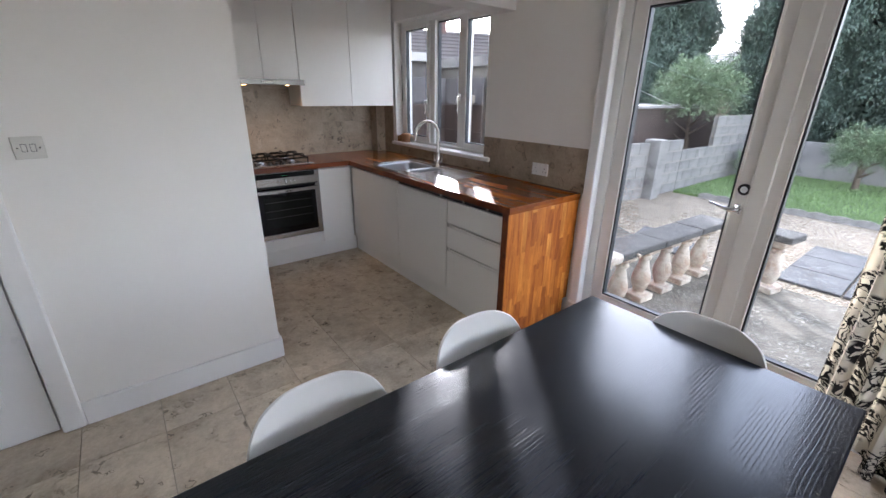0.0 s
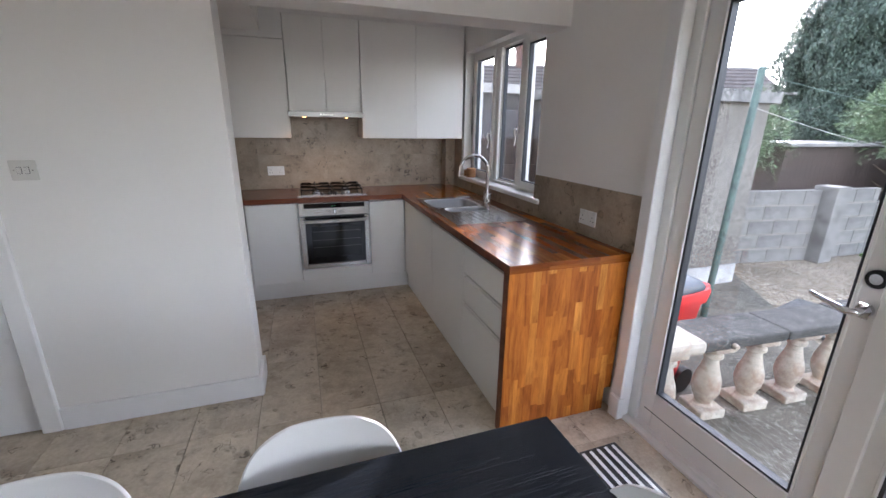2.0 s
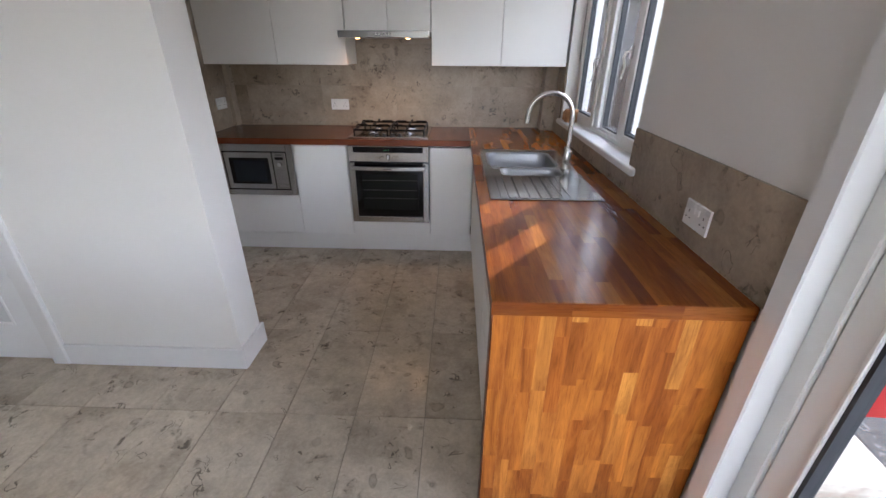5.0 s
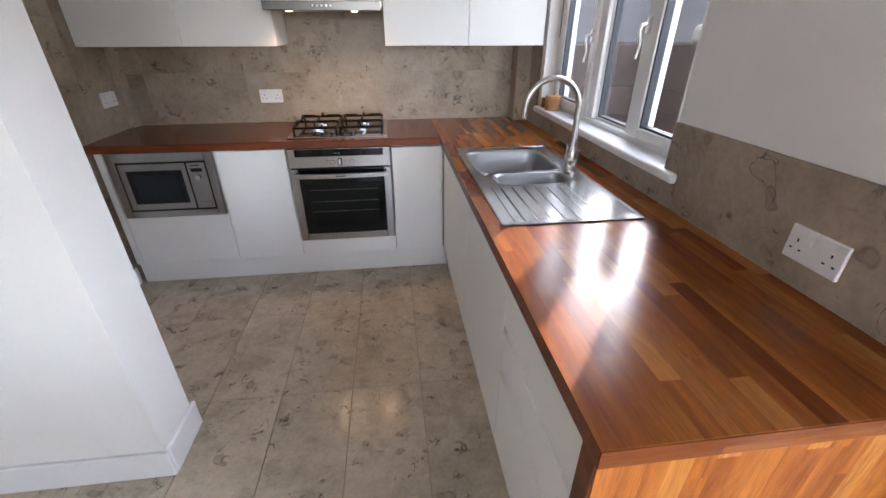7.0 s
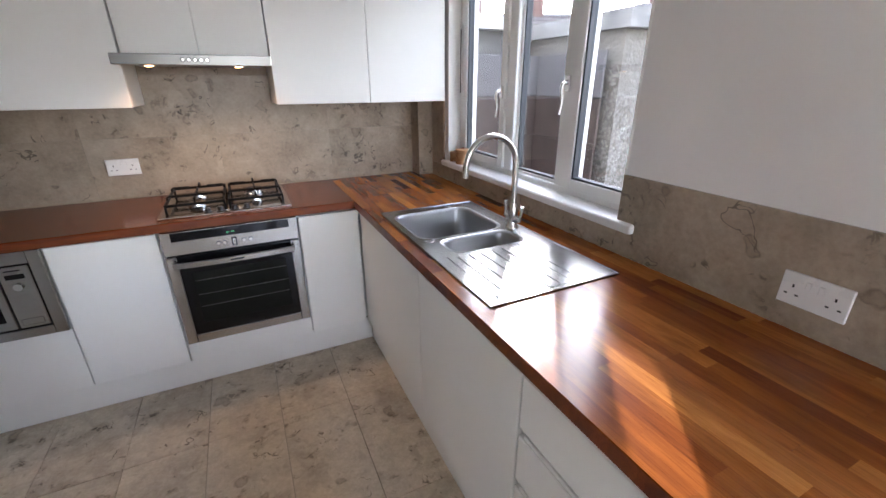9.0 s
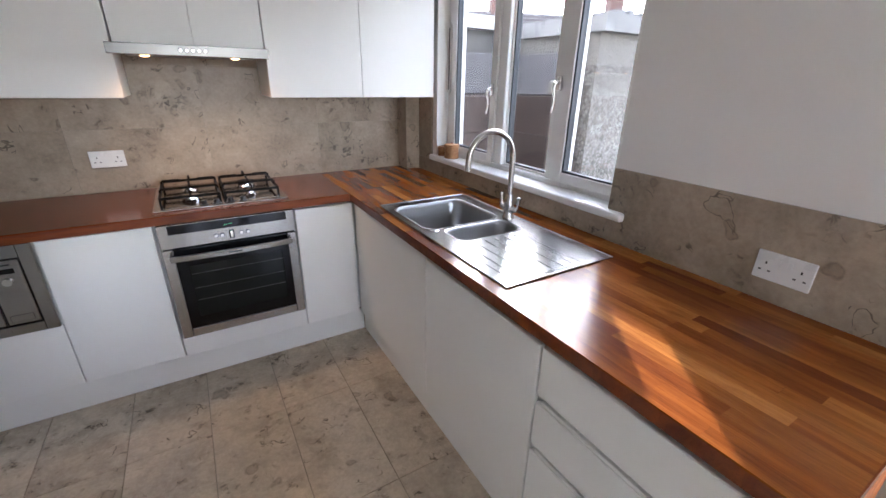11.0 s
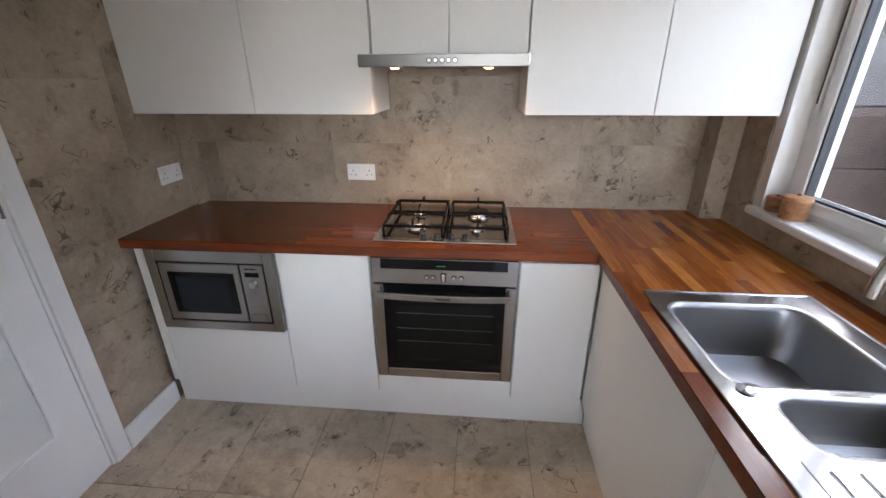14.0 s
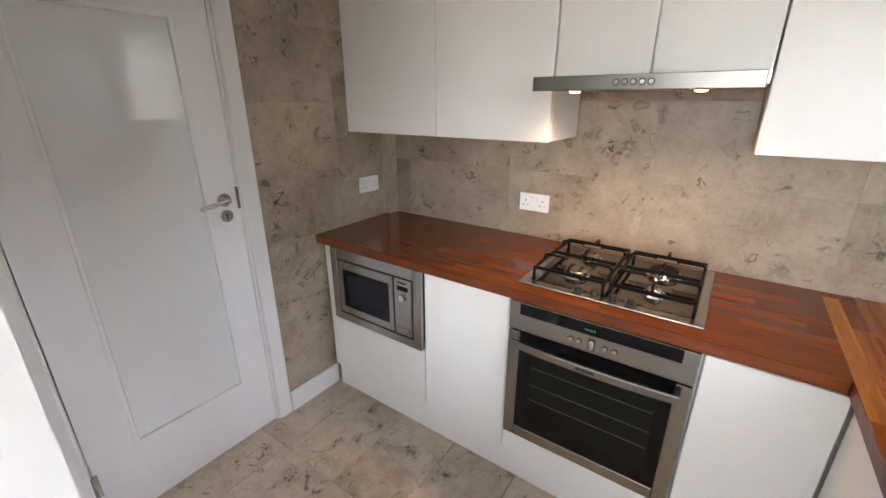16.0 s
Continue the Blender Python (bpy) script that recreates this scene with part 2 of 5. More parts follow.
M_PLASTIC = paint("white_plastic", (0.80, 0.80, 0.79), 0.28, 0.01, 60, 0.0)
M_SWITCH = paint("aged_white_plastic", (0.66, 0.65, 0.61), 0.35, 0.02, 60, 0.0)
M_CHAIR = paint("white_moulded_plastic", (0.80, 0.79, 0.76), 0.33, 0.015, 200, 0.02)
M_FLOOR = stone("floor_limestone", (0.65, 0.555, 0.425), (0.50, 0.412, 0.305), 0.19, 0.75)
M_TILE = stone("wall_limestone", (0.46, 0.375, 0.28), (0.29, 0.228, 0.162), 0.34, 0.6)
M_GROUT = paint("grey_grout", (0.30, 0.265, 0.21), 0.9, 0.1)
IROKO = [(0.18, 0.043, 0.009), (0.33, 0.100, 0.018), (0.22, 0.056, 0.010), (0.48, 0.185, 0.038), (0.27, 0.073, 0.012), (0.37, 0.122, 0.022)]
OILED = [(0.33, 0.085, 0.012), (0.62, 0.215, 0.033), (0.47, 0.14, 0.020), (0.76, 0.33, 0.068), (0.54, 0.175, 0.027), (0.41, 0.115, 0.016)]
M_TOP = wood("oiled_iroko_top", IROKO, 0.20, coat=0.0, streak=0.36, spec=0.28)
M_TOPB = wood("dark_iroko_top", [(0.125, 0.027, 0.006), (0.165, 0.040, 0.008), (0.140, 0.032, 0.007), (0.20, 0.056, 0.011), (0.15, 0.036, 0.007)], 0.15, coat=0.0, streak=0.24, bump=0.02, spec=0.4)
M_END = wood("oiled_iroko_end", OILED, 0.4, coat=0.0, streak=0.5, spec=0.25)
M_EDGE = wood("dark_iroko_edge", [(0.19, 0.042, 0.009), (0.23, 0.055, 0.012)], 0.36, coat=0.05)
M_TABLE = ash()
M_STEEL = brushed("brushed_steel", (0.42, 0.41, 0.395), 0.24)
M_SINK = brushed("sink_steel", (0.46, 0.47, 0.48), 0.17, (2, 300, 300))
M_BOWL = brushed("satin_bowl_steel", (0.36, 0.365, 0.37), 0.36, (2, 300, 300))
M_NICKEL = brushed("brushed_nickel", (0.60, 0.58, 0.55), 0.25, (60, 60, 60))
M_CHROME = brushed("chrome", (0.75, 0.75, 0.76), 0.1, (20, 20, 20))
M_BLACKGLASS = paint("black_glass", (0.006, 0.006, 0.007), 0.06, 0.05, 40, 0.0)
M_BLACKGLASS.node_tree.nodes["Principled BSDF"].inputs["Specular IOR Level"].default_value = 0.25
M_OVENGLASS = paint("oven_window", (0.010, 0.011, 0.010), 0.08, 0.1, 40, 0.0)
M_OVENGLASS.node_tree.nodes["Principled BSDF"].inputs["Specular IOR Level"].default_value = 0.2
M_MESHGLASS = paint("mesh_window", (0.018, 0.022, 0.027), 0.12, 0.1, 40, 0.0)
M_MESHGLASS.node_tree.nodes["Principled BSDF"].inputs["Specular IOR Level"].default_value = 0.25
M_BLACK = paint("black_plastic", (0.012, 0.012, 0.013), 0.35, 0.1)
M_IRON = paint("cast_iron", (0.004, 0.004, 0.0045), 0.45, 0.15, 300, 0.1)
M_IRON.node_tree.nodes["Principled BSDF"].inputs["Specular IOR Level"].default_value = 0.12
M_GASKET = paint("rubber_gasket", (0.02, 0.024, 0.03), 0.5, 0.1)
M_GLASS = pane_glass("pane_glass")
M_GLASSK = pane_glass("kitchen_pane_glass", (0.85, 0.86, 0.86), 0.05)
M_FROST = paint("frosted_glass", (0.84, 0.87, 0.87), 0.04, 0.01, 20, 0.0, coat=1.0)
M_FROST.node_tree.nodes["Principled BSDF"].inputs["Specular IOR Level"].default_value = 0.8
M_LED = glow("hood_bulb", (1.0, 0.52, 0.18), 1.0)
M_DISPLAY = glow("green_display", (0.1, 0.9, 0.3), 0.002)
M_BASKET = wood("woven_bamboo", [(0.50, 0.27, 0.13), (0.56, 0.32, 0.16)], 0.55, coat=0.0)
M_LEGWOOD = wood("beech_leg", [(0.50, 0.33, 0.17), (0.56, 0.38, 0.2)], 0.45, coat=0.0)


# ---- mesh helpers ----
def box(bm, x0, x1, y0, y1, z0, z1, bevel=0.0, seg=1):
    g = bmesh.ops.create_cube(bm, size=1)["verts"]
    bmesh.ops.scale(bm, vec=(abs(x1 - x0), abs(y1 - y0), abs(z1 - z0)), verts=g)
    bmesh.ops.translate(bm, vec=((x0 + x1) / 2, (y0 + y1) / 2, (z0 + z1) / 2), verts=g)
    if bevel:
        edges = list({e for v in g for e in v.link_edges})
        bmesh.ops.bevel(bm, geom=edges, offset=bevel, segments=seg, affect="EDGES", profile=0.5)
    return bm


def boxes(*specs, bevel=0.0, seg=1):
    bm = bmesh.new()
    for s in specs:
        box(bm, *s, bevel=bevel, seg=seg)
    return bm


def ring_at(bm, c, ax, ay, r, n):
    return [bm.verts.new(c + ax * (r * math.cos(2 * math.pi * i / n)) + ay * (r * math.sin(2 * math.pi * i / n))) for i in range(n)]


def skin(bm, rings, closed=True, caps=True):
    for a, b in zip(rings, rings[1:]):
        n = len(a)
        for i in range(n if closed else n - 1):
            bm.faces.new((a[i], a[(i + 1) % n], b[(i + 1) % n], b[i]))
    if caps:
        bm.faces.new(rings[0][::-1])
        bm.faces.new(rings[-1])


def tube(points, radii, n=12, bm=None):
    bm = bm or bmesh.new()
    pts = [Vector(p) for p in points]
    if isinstance(radii, (int, float)):
        radii = [radii] * len(pts)
    rings, ref = [], None
    for i, p in enumerate(pts):
        d = (pts[min(i + 1, len(pts) - 1)] - pts[max(i - 1, 0)]).normalized()
        if ref is None:
            ref = d.orthogonal().normalized()
        ax = (ref - d * ref.dot(d)).normalized()
        ref = ax
        rings.append(ring_at(bm, p, ax, d.cross(ax), radii[i], n))
    skin(bm, rings)
    bmesh.ops.recalc_face_normals(bm, faces=bm.faces)
    return bm


def lathe(profile, n=20, at=(0, 0, 0), bm=None):
    """profile: (radius, height) pairs from bottom to top."""
    bm = bm or bmesh.new()
    rings = [ring_at(bm, Vector(at) + Vector((0, 0, z)), Vector((1, 0, 0)), Vector((0, 1, 0)), max(r, 1e-4), n) for r, z in profile]
    skin(bm, rings)
    bmesh.ops.recalc_face_normals(bm, faces=bm.faces)
    return bm


def mesh_of(name, bm, material, smooth=False):
    me = bpy.data.meshes.new(name)
    bm.to_mesh(me)
    bm.free()
    me.materials.append(material)
    if smooth:
        me.shade_smooth()
        me.set_sharp_from_angle(angle=radians(40))
    return me


def part(name, bm, material, parent, label="", smooth=False):
    ob = new(name, mesh_of(name, bm, material, smooth))
    ob.parent = parent
    if label:
        ob["label"] = label
    return ob


def thing(name, label, category, at=(0, 0, 0), turn=0.0, group="", kind=""):
    ob = new(name)
    ob.empty_display_size = 0.1
    ob.matrix_basis = pose(*at, 0, 0, turn)
    return tagged(ob, label, category, group, kind)


def solid(name, bm, material, label="", category="", group="", kind="", smooth=False):
    return tagged(new(name, mesh_of(name, bm, material, smooth)), label, category, group, kind)


def structure(name, bm, material, label):
    return solid(name, bm, material, label, name.split("_")[0], kind="structure")


# ---- plan ----
X_LEFT, X_RIGHT, Y_BACK, Y_STUB0, Y_STUB1 = -0.11, 2.525, 4.29, 2.335, 2.545
X_STUB = 0.695
X_DIN, Y_DIN, Z_CEIL, X_OUT = -1.30, -2.40, 2.42, 2.715
WIN_Y0, WIN_Y1, WIN_Z0, WIN_Z1 = 2.55, 3.95, 1.0, 2.15
WIN_YR = 2.58                # plastered edge that covers part of the frame
DOOR_Y0, DOOR_Y1, DOOR_Z1 = -0.16, 1.545, 2.09
Z_TOP, T_TOP = 0.895, 0.04
Z_PATIO, Z_YARD = -0.22, -0.48

floor = structure("floor", boxes((X_DIN - 0.1, X_OUT - 0.08, Y_DIN - 0.1, Y_BACK + 0.1, -0.12, -0.008)), M_GROUT, "beige limestone tiled floor with fossil marks")
ceiling = structure("ceiling", boxes((X_DIN - 0.1, X_OUT, Y_DIN - 0.1, Y_BACK + 0.1, Z_CEIL, Z_CEIL + 0.12)), M_CEIL, "plain white painted ceiling")
wall_back = structure("wall_back", boxes((X_LEFT - 0.12, X_OUT, Y_BACK + 0.01, Y_BACK + 0.14, -0.1, Z_CEIL)), M_WALL, "kitchen back wall clad in fossil limestone tiles")
wall_left = structure("wall_left", boxes((X_LEFT - 0.13, X_LEFT - 0.01, 3.36, Y_BACK + 0.01, -0.1, Z_CEIL), (X_LEFT - 0.13, X_LEFT - 0.01, Y_STUB1, 2.63, -0.1, Z_CEIL), (X_LEFT - 0.13, X_LEFT - 0.01, 2.63, 3.36, 1.97, Z_CEIL)), M_WALL, "kitchen side wall clad in limestone tiles")
wall_stub = structure("wall_stub", boxes((-0.305, X_STUB, Y_STUB0, Y_STUB1, -0.1, 2.04), (-1.06, -0.305, Y_STUB0, Y_STUB1, 1.97, 2.04), (X_DIN, -1.06, Y_STUB0, Y_STUB1, -0.1, 2.04)), M_WALL, "smooth white painted dividing wall")
beam = structure("beam", boxes((X_DIN, X_RIGHT + 0.01, Y_STUB0, Y_STUB1, 2.04, Z_CEIL)), M_WALL, "white painted beam over the kitchen opening")
wall_right = structure("wall_right", boxes(
    (X_RIGHT + 0.01, X_OUT, 1.60, WIN_YR, -0.1, Z_CEIL), (X_RIGHT + 0.01, X_OUT, WIN_YR, WIN_Y1, -0.1, WIN_Z0 - 0.03),
    (X_RIGHT + 0.01, X_OUT, WIN_YR, WIN_Y1, WIN_Z1, Z_CEIL), (X_RIGHT + 0.01, X_OUT, WIN_Y1, Y_BACK + 0.01, -0.1, Z_CEIL),
    (X_RIGHT + 0.01, X_OUT, DOOR_Y0 - 0.06, 1.60, DOOR_Z1 + 0.05, Z_CEIL), (X_RIGHT + 0.01, X_OUT, Y_DIN, DOOR_Y0 - 0.06, -0.1, Z_CEIL)), M_WALL, "white painted outside wall with window and patio doors")
# Opening added behind the camera to let in more sky light; none is seen.
WX0, WX1, WZ0, WZ1 = 0.85, 2.4, 0.75, 2.2
wall_dining = structure("wall_dining", boxes((X_DIN - 0.12, X_DIN, Y_DIN, Y_STUB1, -0.1, Z_CEIL)), M_WALL, "plain white dining room wall")
wall_front = structure("wall_front", boxes((X_DIN - 0.12, WX0, Y_DIN - 0.12, Y_DIN, -0.1, Z_CEIL), (WX1, X_OUT, Y_DIN - 0.12, Y_DIN, -0.1, Z_CEIL), (WX0, WX1, Y_DIN - 0.12, Y_DIN, -0.1, WZ0), (WX0, WX1, Y_DIN - 0.12, Y_DIN, WZ1, Z_CEIL)), M_WALL, "plain white dining room end wall with added unseen opening for daylight")

# skirting
baseboard = structure("baseboard", boxes((-0.215, X_STUB + 0.015, Y_STUB0 - 0.017, Y_STUB0, 0, 0.125), (X_STUB, X_STUB + 0.017, Y_STUB0, Y_STUB1 + 0.015, 0, 0.125), bevel=0.004), M_TRIM, "white painted skirting board round the dividing wall")
structure("baseboard", boxes((X_LEFT - 0.01, X_LEFT + 0.012, 3.435, 3.745, 0, 0.115), bevel=0.004), M_TRIM, "white painted skirting board under the tiles")
structure("baseboard", boxes((2.49, X_RIGHT + 0.01, 1.53, 1.60, 0, 0.125), bevel=0.004), M_TRIM, "short white skirting block beside the patio door")
structure("trim", boxes((2.505, X_RIGHT + 0.035, 1.535, 1.605, 0.0, 2.15), bevel=0.005), M_TRIM, "white painted door lining at the patio door")
structure("trim", boxes((2.53, X_OUT, 1.545, 1.605, -0.1, 2.15), (2.53, X_OUT, DOOR_Y0 - 0.06, DOOR_Y0, -0.1, 2.15), (2.53, X_OUT, DOOR_Y0, 1.545, DOOR_Z1, 2.15)), M_TRIM, "white painted patio door reveal")


# ---- interior doors ----
def glazed_door(name, label, width, height, glass, hinge_z):
    """Leaf along local x from 0 to width, face at local y=0 looking to -y."""
    d = thing(name, label, "door", kind="structure")
    gx0, gx1, gz0, gz1 = glass
    leaf = boxes((0, gx0, 0, 0.04, 0.006, height), (gx1, width, 0, 0.04, 0.006, height), (gx0, gx1, 0, 0.04, 0.006, gz0), (gx0, gx1, 0, 0.04, gz1, height))
    part("leaf", leaf, M_DOORPAINT, d)
    for n, s in (("glazing_bead", (gx0 - 0.004, gx0 + 0.012, -0.003, 0.012, gz0, gz1)), ("glazing_bead", (gx1 - 0.012, gx1 + 0.004, -0.003, 0.012, gz0, gz1)),
                 ("glazing_bead", (gx0 + 0.012, gx1 - 0.012, -0.003, 0.012, gz0 - 0.004, gz0 + 0.012)), ("glazing_bead", (gx0 + 0.012, gx1 - 0.012, -0.003, 0.012, gz1 - 0.012, gz1 + 0.004))):
        part(n, boxes(s, bevel=0.003), M_DOORPAINT, d)
    part("glass", boxes((gx0, gx1, 0.010, 0.018, gz0, gz1)), M_FROST, d, "white frosted glass panel")
    for z in hinge_z:
        part("hinge", boxes((-0.012, 0.012, -0.006, 0.004, z - 0.05, z + 0.05), bevel=0.002), M_STEEL, d, "steel butt hinge")
    return d


def lever_set(d, x, z):
    rose = part("door_handle", tube([(x, 0.0, z), (x, -0.011, z)], 0.026, 20), M_NICKEL, d, "brushed nickel lever handle", True)
    part("lever", tube([(x, -0.01, z), (x, -0.045, z), (x - 0.012, -0.052, z), (x - 0.06, -0.052, z - 0.004), (x - 0.115, -0.05, z - 0.012)], [0.010, 0.010, 0.010, 0.009, 0.007], 12), M_NICKEL, rose, "", True)
    esc = part("escutcheon", tube([(x, 0.0, z - 0.066), (x, -0.009, z - 0.066)], 0.025, 20), M_NICKEL, d, "round nickel lock rose", True)
    part("keyhole", boxes((x - 0.004, x + 0.004, -0.0105, -0.0085, z - 0.08, z - 0.054)), M_BLACK, esc)


door_1 = glazed_door("door_1", "closed white door with frosted glass panel and nickel lever", 0.695, 1.955, (0.145, 0.574, 0.292, 1.79), (0.21, 1.75))
lever_set(door_1, 0.635, 1.145)
part("latch_plate", boxes((0.688, 0.699, -0.006, 0.002, 1.10, 1.19)), M_STEEL, door_1)
door_1.matrix_basis = pose(X_LEFT - 0.018, 2.655, 0, 0, 0, 90)
structure("trim", boxes((X_LEFT - 0.02, X_LEFT + 0.008, 3.362, 3.432, 0, 2.04), (X_LEFT - 0.02, X_LEFT + 0.008, 2.575, 2.643, 0, 2.04), (X_LEFT - 0.02, X_LEFT + 0.008, 2.643, 3.362, 1.97, 2.04), bevel=0.005), M_TRIM, "white painted door architrave")
structure("trim", boxes((X_LEFT - 0.13, X_LEFT - 0.012, 3.352, 3.364, 0, 1.97), (X_LEFT - 0.13, X_LEFT - 0.012, 2.628, 2.65, 0, 1.97), (X_LEFT - 0.13, X_LEFT - 0.064, 2.65, 3.352, 0, 1.96)), M_TRIM, "white painted door lining")
door_2 = glazed_door("door_2", "closed white dining room door with frosted glass panel", 0.73, 1.955, (0.15, 0.60, 0.215, 1.785), (0.21,))
lever_set(door_2, 0.67, 1.03)
door_2.matrix_basis = pose(-1.045, Y_STUB0 + 0.018, 0)
structure("trim", boxes((-0.302, -0.217, Y_STUB0 - 0.02, Y_STUB0 + 0.03, 0, 2.03), (-1.14, -1.06, Y_STUB0 - 0.02, Y_STUB0 + 0.03, 0, 2.03), (-1.06, -0.302, Y_STUB0 - 0.02, Y_STUB0 + 0.03, 1.965, 2.03), bevel=0.006), M_TRIM, "white painted door architrave in the dining room")
structure("trim", boxes((-1.06, -0.305, Y_STUB0 + 0.065, Y_STUB1, 0, 1.97)), M_TRIM, "white door lining behind the dining room door")


# ---- window in the right wall ----
window_1 = thing("window_1", "white framed three-light kitchen window over the sink", "window", kind="structure")
FX0, FX1 = 2.615, 2.685
part("window_frame", boxes((FX0, FX1, WIN_Y0, WIN_Y0 + 0.035, WIN_Z0, WIN_Z1), (FX0, FX1, WIN_Y1 - 0.06, WIN_Y1, WIN_Z0, WIN_Z1),
     (FX0, FX1, WIN_Y0 + 0.035, WIN_Y1 - 0.06, WIN_Z0 - 0.02, WIN_Z0 + 0.045), (FX0, FX1, WIN_Y0 + 0.035, WIN_Y1 - 0.06, WIN_Z1 - 0.045, WIN_Z1),
     (FX0, FX1, 3.375, 3.445, WIN_Z0 + 0.045, WIN_Z1 - 0.045), (FX0, FX1, 2.965, 3.035, WIN_Z0 + 0.045, WIN_Z1 - 0.045), bevel=0.004), M_FRAME, window_1)


def light(y0, y1, sash):
    z0, z1 = WIN_Z0 + 0.045, WIN_Z1 - 0.045
    w = 0.045 if sash else 0.012
    x0 = FX0 - 0.012 if sash else FX0 + 0.02
    s = part("sash", boxes((x0, FX1 - 0.01, y0, y0 + w, z0, z1), (x0, FX1 - 0.01, y1 - w, y1, z0, z1), (x0, FX1 - 0.01, y0 + w, y1 - w, z0, z0 + w), (x0, FX1 - 0.01, y0 + w, y1 - w, z1 - w, z1), bevel=0.003), M_FRAME, window_1)
    g = 0.008
    part("gasket", boxes((x0 + 0.008, x0 + 0.04, y0 + w, y0 + w + g, z0 + w, z1 - w), (x0 + 0.008, x0 + 0.04, y1 - w - g, y1 - w, z0 + w, z1 - w),
         (x0 + 0.008, x0 + 0.04, y0 + w + g, y1 - w - g, z0 + w, z0 + w + g), (x0 + 0.008, x0 + 0.04, y0 + w + g, y1 - w - g, z1 - w - g, z1 - w)), M_GASKET, s)
    pn = part("pane", boxes((x0 + 0.022, x0 + 0.026, y0 + w, y1 - w, z0 + w, z1 - w)), M_GLASSK, s)
    pn.visible_shadow = False
    return s


def window_handle(y, z):
    h = part("window_handle", boxes((FX0 - 0.024, FX0 - 0.010, y - 0.011, y + 0.011, z - 0.03, z + 0.03), bevel=0.003), M_CHROME, window_1, "chrome casement handle")
    part("lever", tube([(FX0 - 0.022, y, z + 0.005), (FX0 - 0.045, y, z), (FX0 - 0.05, y, z - 0.02), (FX0 - 0.04, y, z - 0.07), (FX0 - 0.048, y, z - 0.12)], [0.008, 0.008, 0.008, 0.006, 0.005], 10), M_CHROME, h, "", True)


light(3.445, WIN_Y1 - 0.06, True)
light(3.035, 3.375, False)
light(WIN_Y0 + 0.035, 2.965, True)
window_handle(2.985, 1.47)
window_handle(3.468, 1.43)
part("trickle_vent", boxes((FX0 - 0.014, FX0, 3.905, 3.925, 1.40, 1.78), bevel=0.003), M_FRAME, window_1)
part("trickle_slot", boxes((FX0 - 0.0155, FX0 - 0.0135, 3.911, 3.919, 1.42, 1.76)), M_BLACK, window_1)
window_sill = structure("sill", boxes((2.503, FX0 + 0.01, 2.503, WIN_Y1 + 0.04, 0.985, 1.02), bevel=0.01, seg=3), M_TRIM, "white painted window sill above the sink")
structure("trim", boxes((X_RIGHT + 0.008, FX0 - 0.001, WIN_Y1 - 0.012, WIN_Y1, 1.02, WIN_Z1), (X_RIGHT + 0.008, FX0 - 0.001, WIN_YR, WIN_YR + 0.006, 1.02, WIN_Z1), (X_RIGHT + 0.008, FX0 - 0.001, WIN_YR + 0.006, WIN_Y1 - 0.012, WIN_Z1 - 0.01, WIN_Z1)), M_WALL, "white plastered window reveal")

# ---- patio doors ----
patio = thing("door_3", "closed white glazed double patio doors with lever handle", "patio door", kind="structure")
part("door_frame", boxes((2.575, 2.66, 1.488, DOOR_Y1, 0.0, DOOR_Z1), (2.575, 2.66, DOOR_Y0, DOOR_Y0 + 0.055, 0.0, DOOR_Z1), (2.575, 2.66, DOOR_Y0 + 0.055, 1.488, DOOR_Z1 - 0.05, DOOR_Z1), bevel=0.004), M_FRAME, patio)
part("threshold", boxes((2.53, 2.72, DOOR_Y0, DOOR_Y1 - 0.002, -0.03, 0.018), (2.565, 2.60, DOOR_Y0, DOOR_Y1 - 0.06, 0.018, 0.03), bevel=0.004), M_FRAME, patio, "grey-white door threshold")


def patio_leaf(y0, y1, gy0, gy1):
    gz0, gz1 = 0.23, 1.955
    x0, x1 = 2.585, 2.64
    lf = part("leaf", boxes((x0, x1, y0, gy0, 0.03, 2.035), (x0, x1, gy1, y1, 0.03, 2.035), (x0, x1, gy0, gy1, 0.03, gz0), (x0, x1, gy0, gy1, gz1, 2.035), bevel=0.004), M_FRAME, patio)
    part("rail_groove", boxes((x0 - 0.001, x0 + 0.002, gy0 - 0.05, gy1 + 0.05, 0.118, 0.122)), M_GASKET, lf)
    g = 0.010
    for s in ((gy0, gy0 + g, gz0, gz1), (gy1 - g, gy1, gz0, gz1), (gy0 + g, gy1 - g, gz0, gz0 + g), (gy0 + g, gy1 - g, gz1 - g, gz1)):
        part("gasket", boxes((x0 + 0.004, x0 + 0.04, *s)), M_GASKET, lf)
    for s in ((gy0 - 0.012, gy0, gz0, gz1), (gy1, gy1 + 0.012, gz0, gz1), (gy0, gy1, gz0 - 0.012, gz0), (gy0, gy1, gz1, gz1 + 0.012)):
        part("glazing_bead", boxes((x0 - 0.004, x0 + 0.01, *s), bevel=0.003), M_FRAME, lf)
    pn = part("pane", boxes((x0 + 0.024, x0 + 0.028, gy0, gy1, gz0, gz1)), M_GLASS, lf)
    pn.visible_shadow = False
    return lf


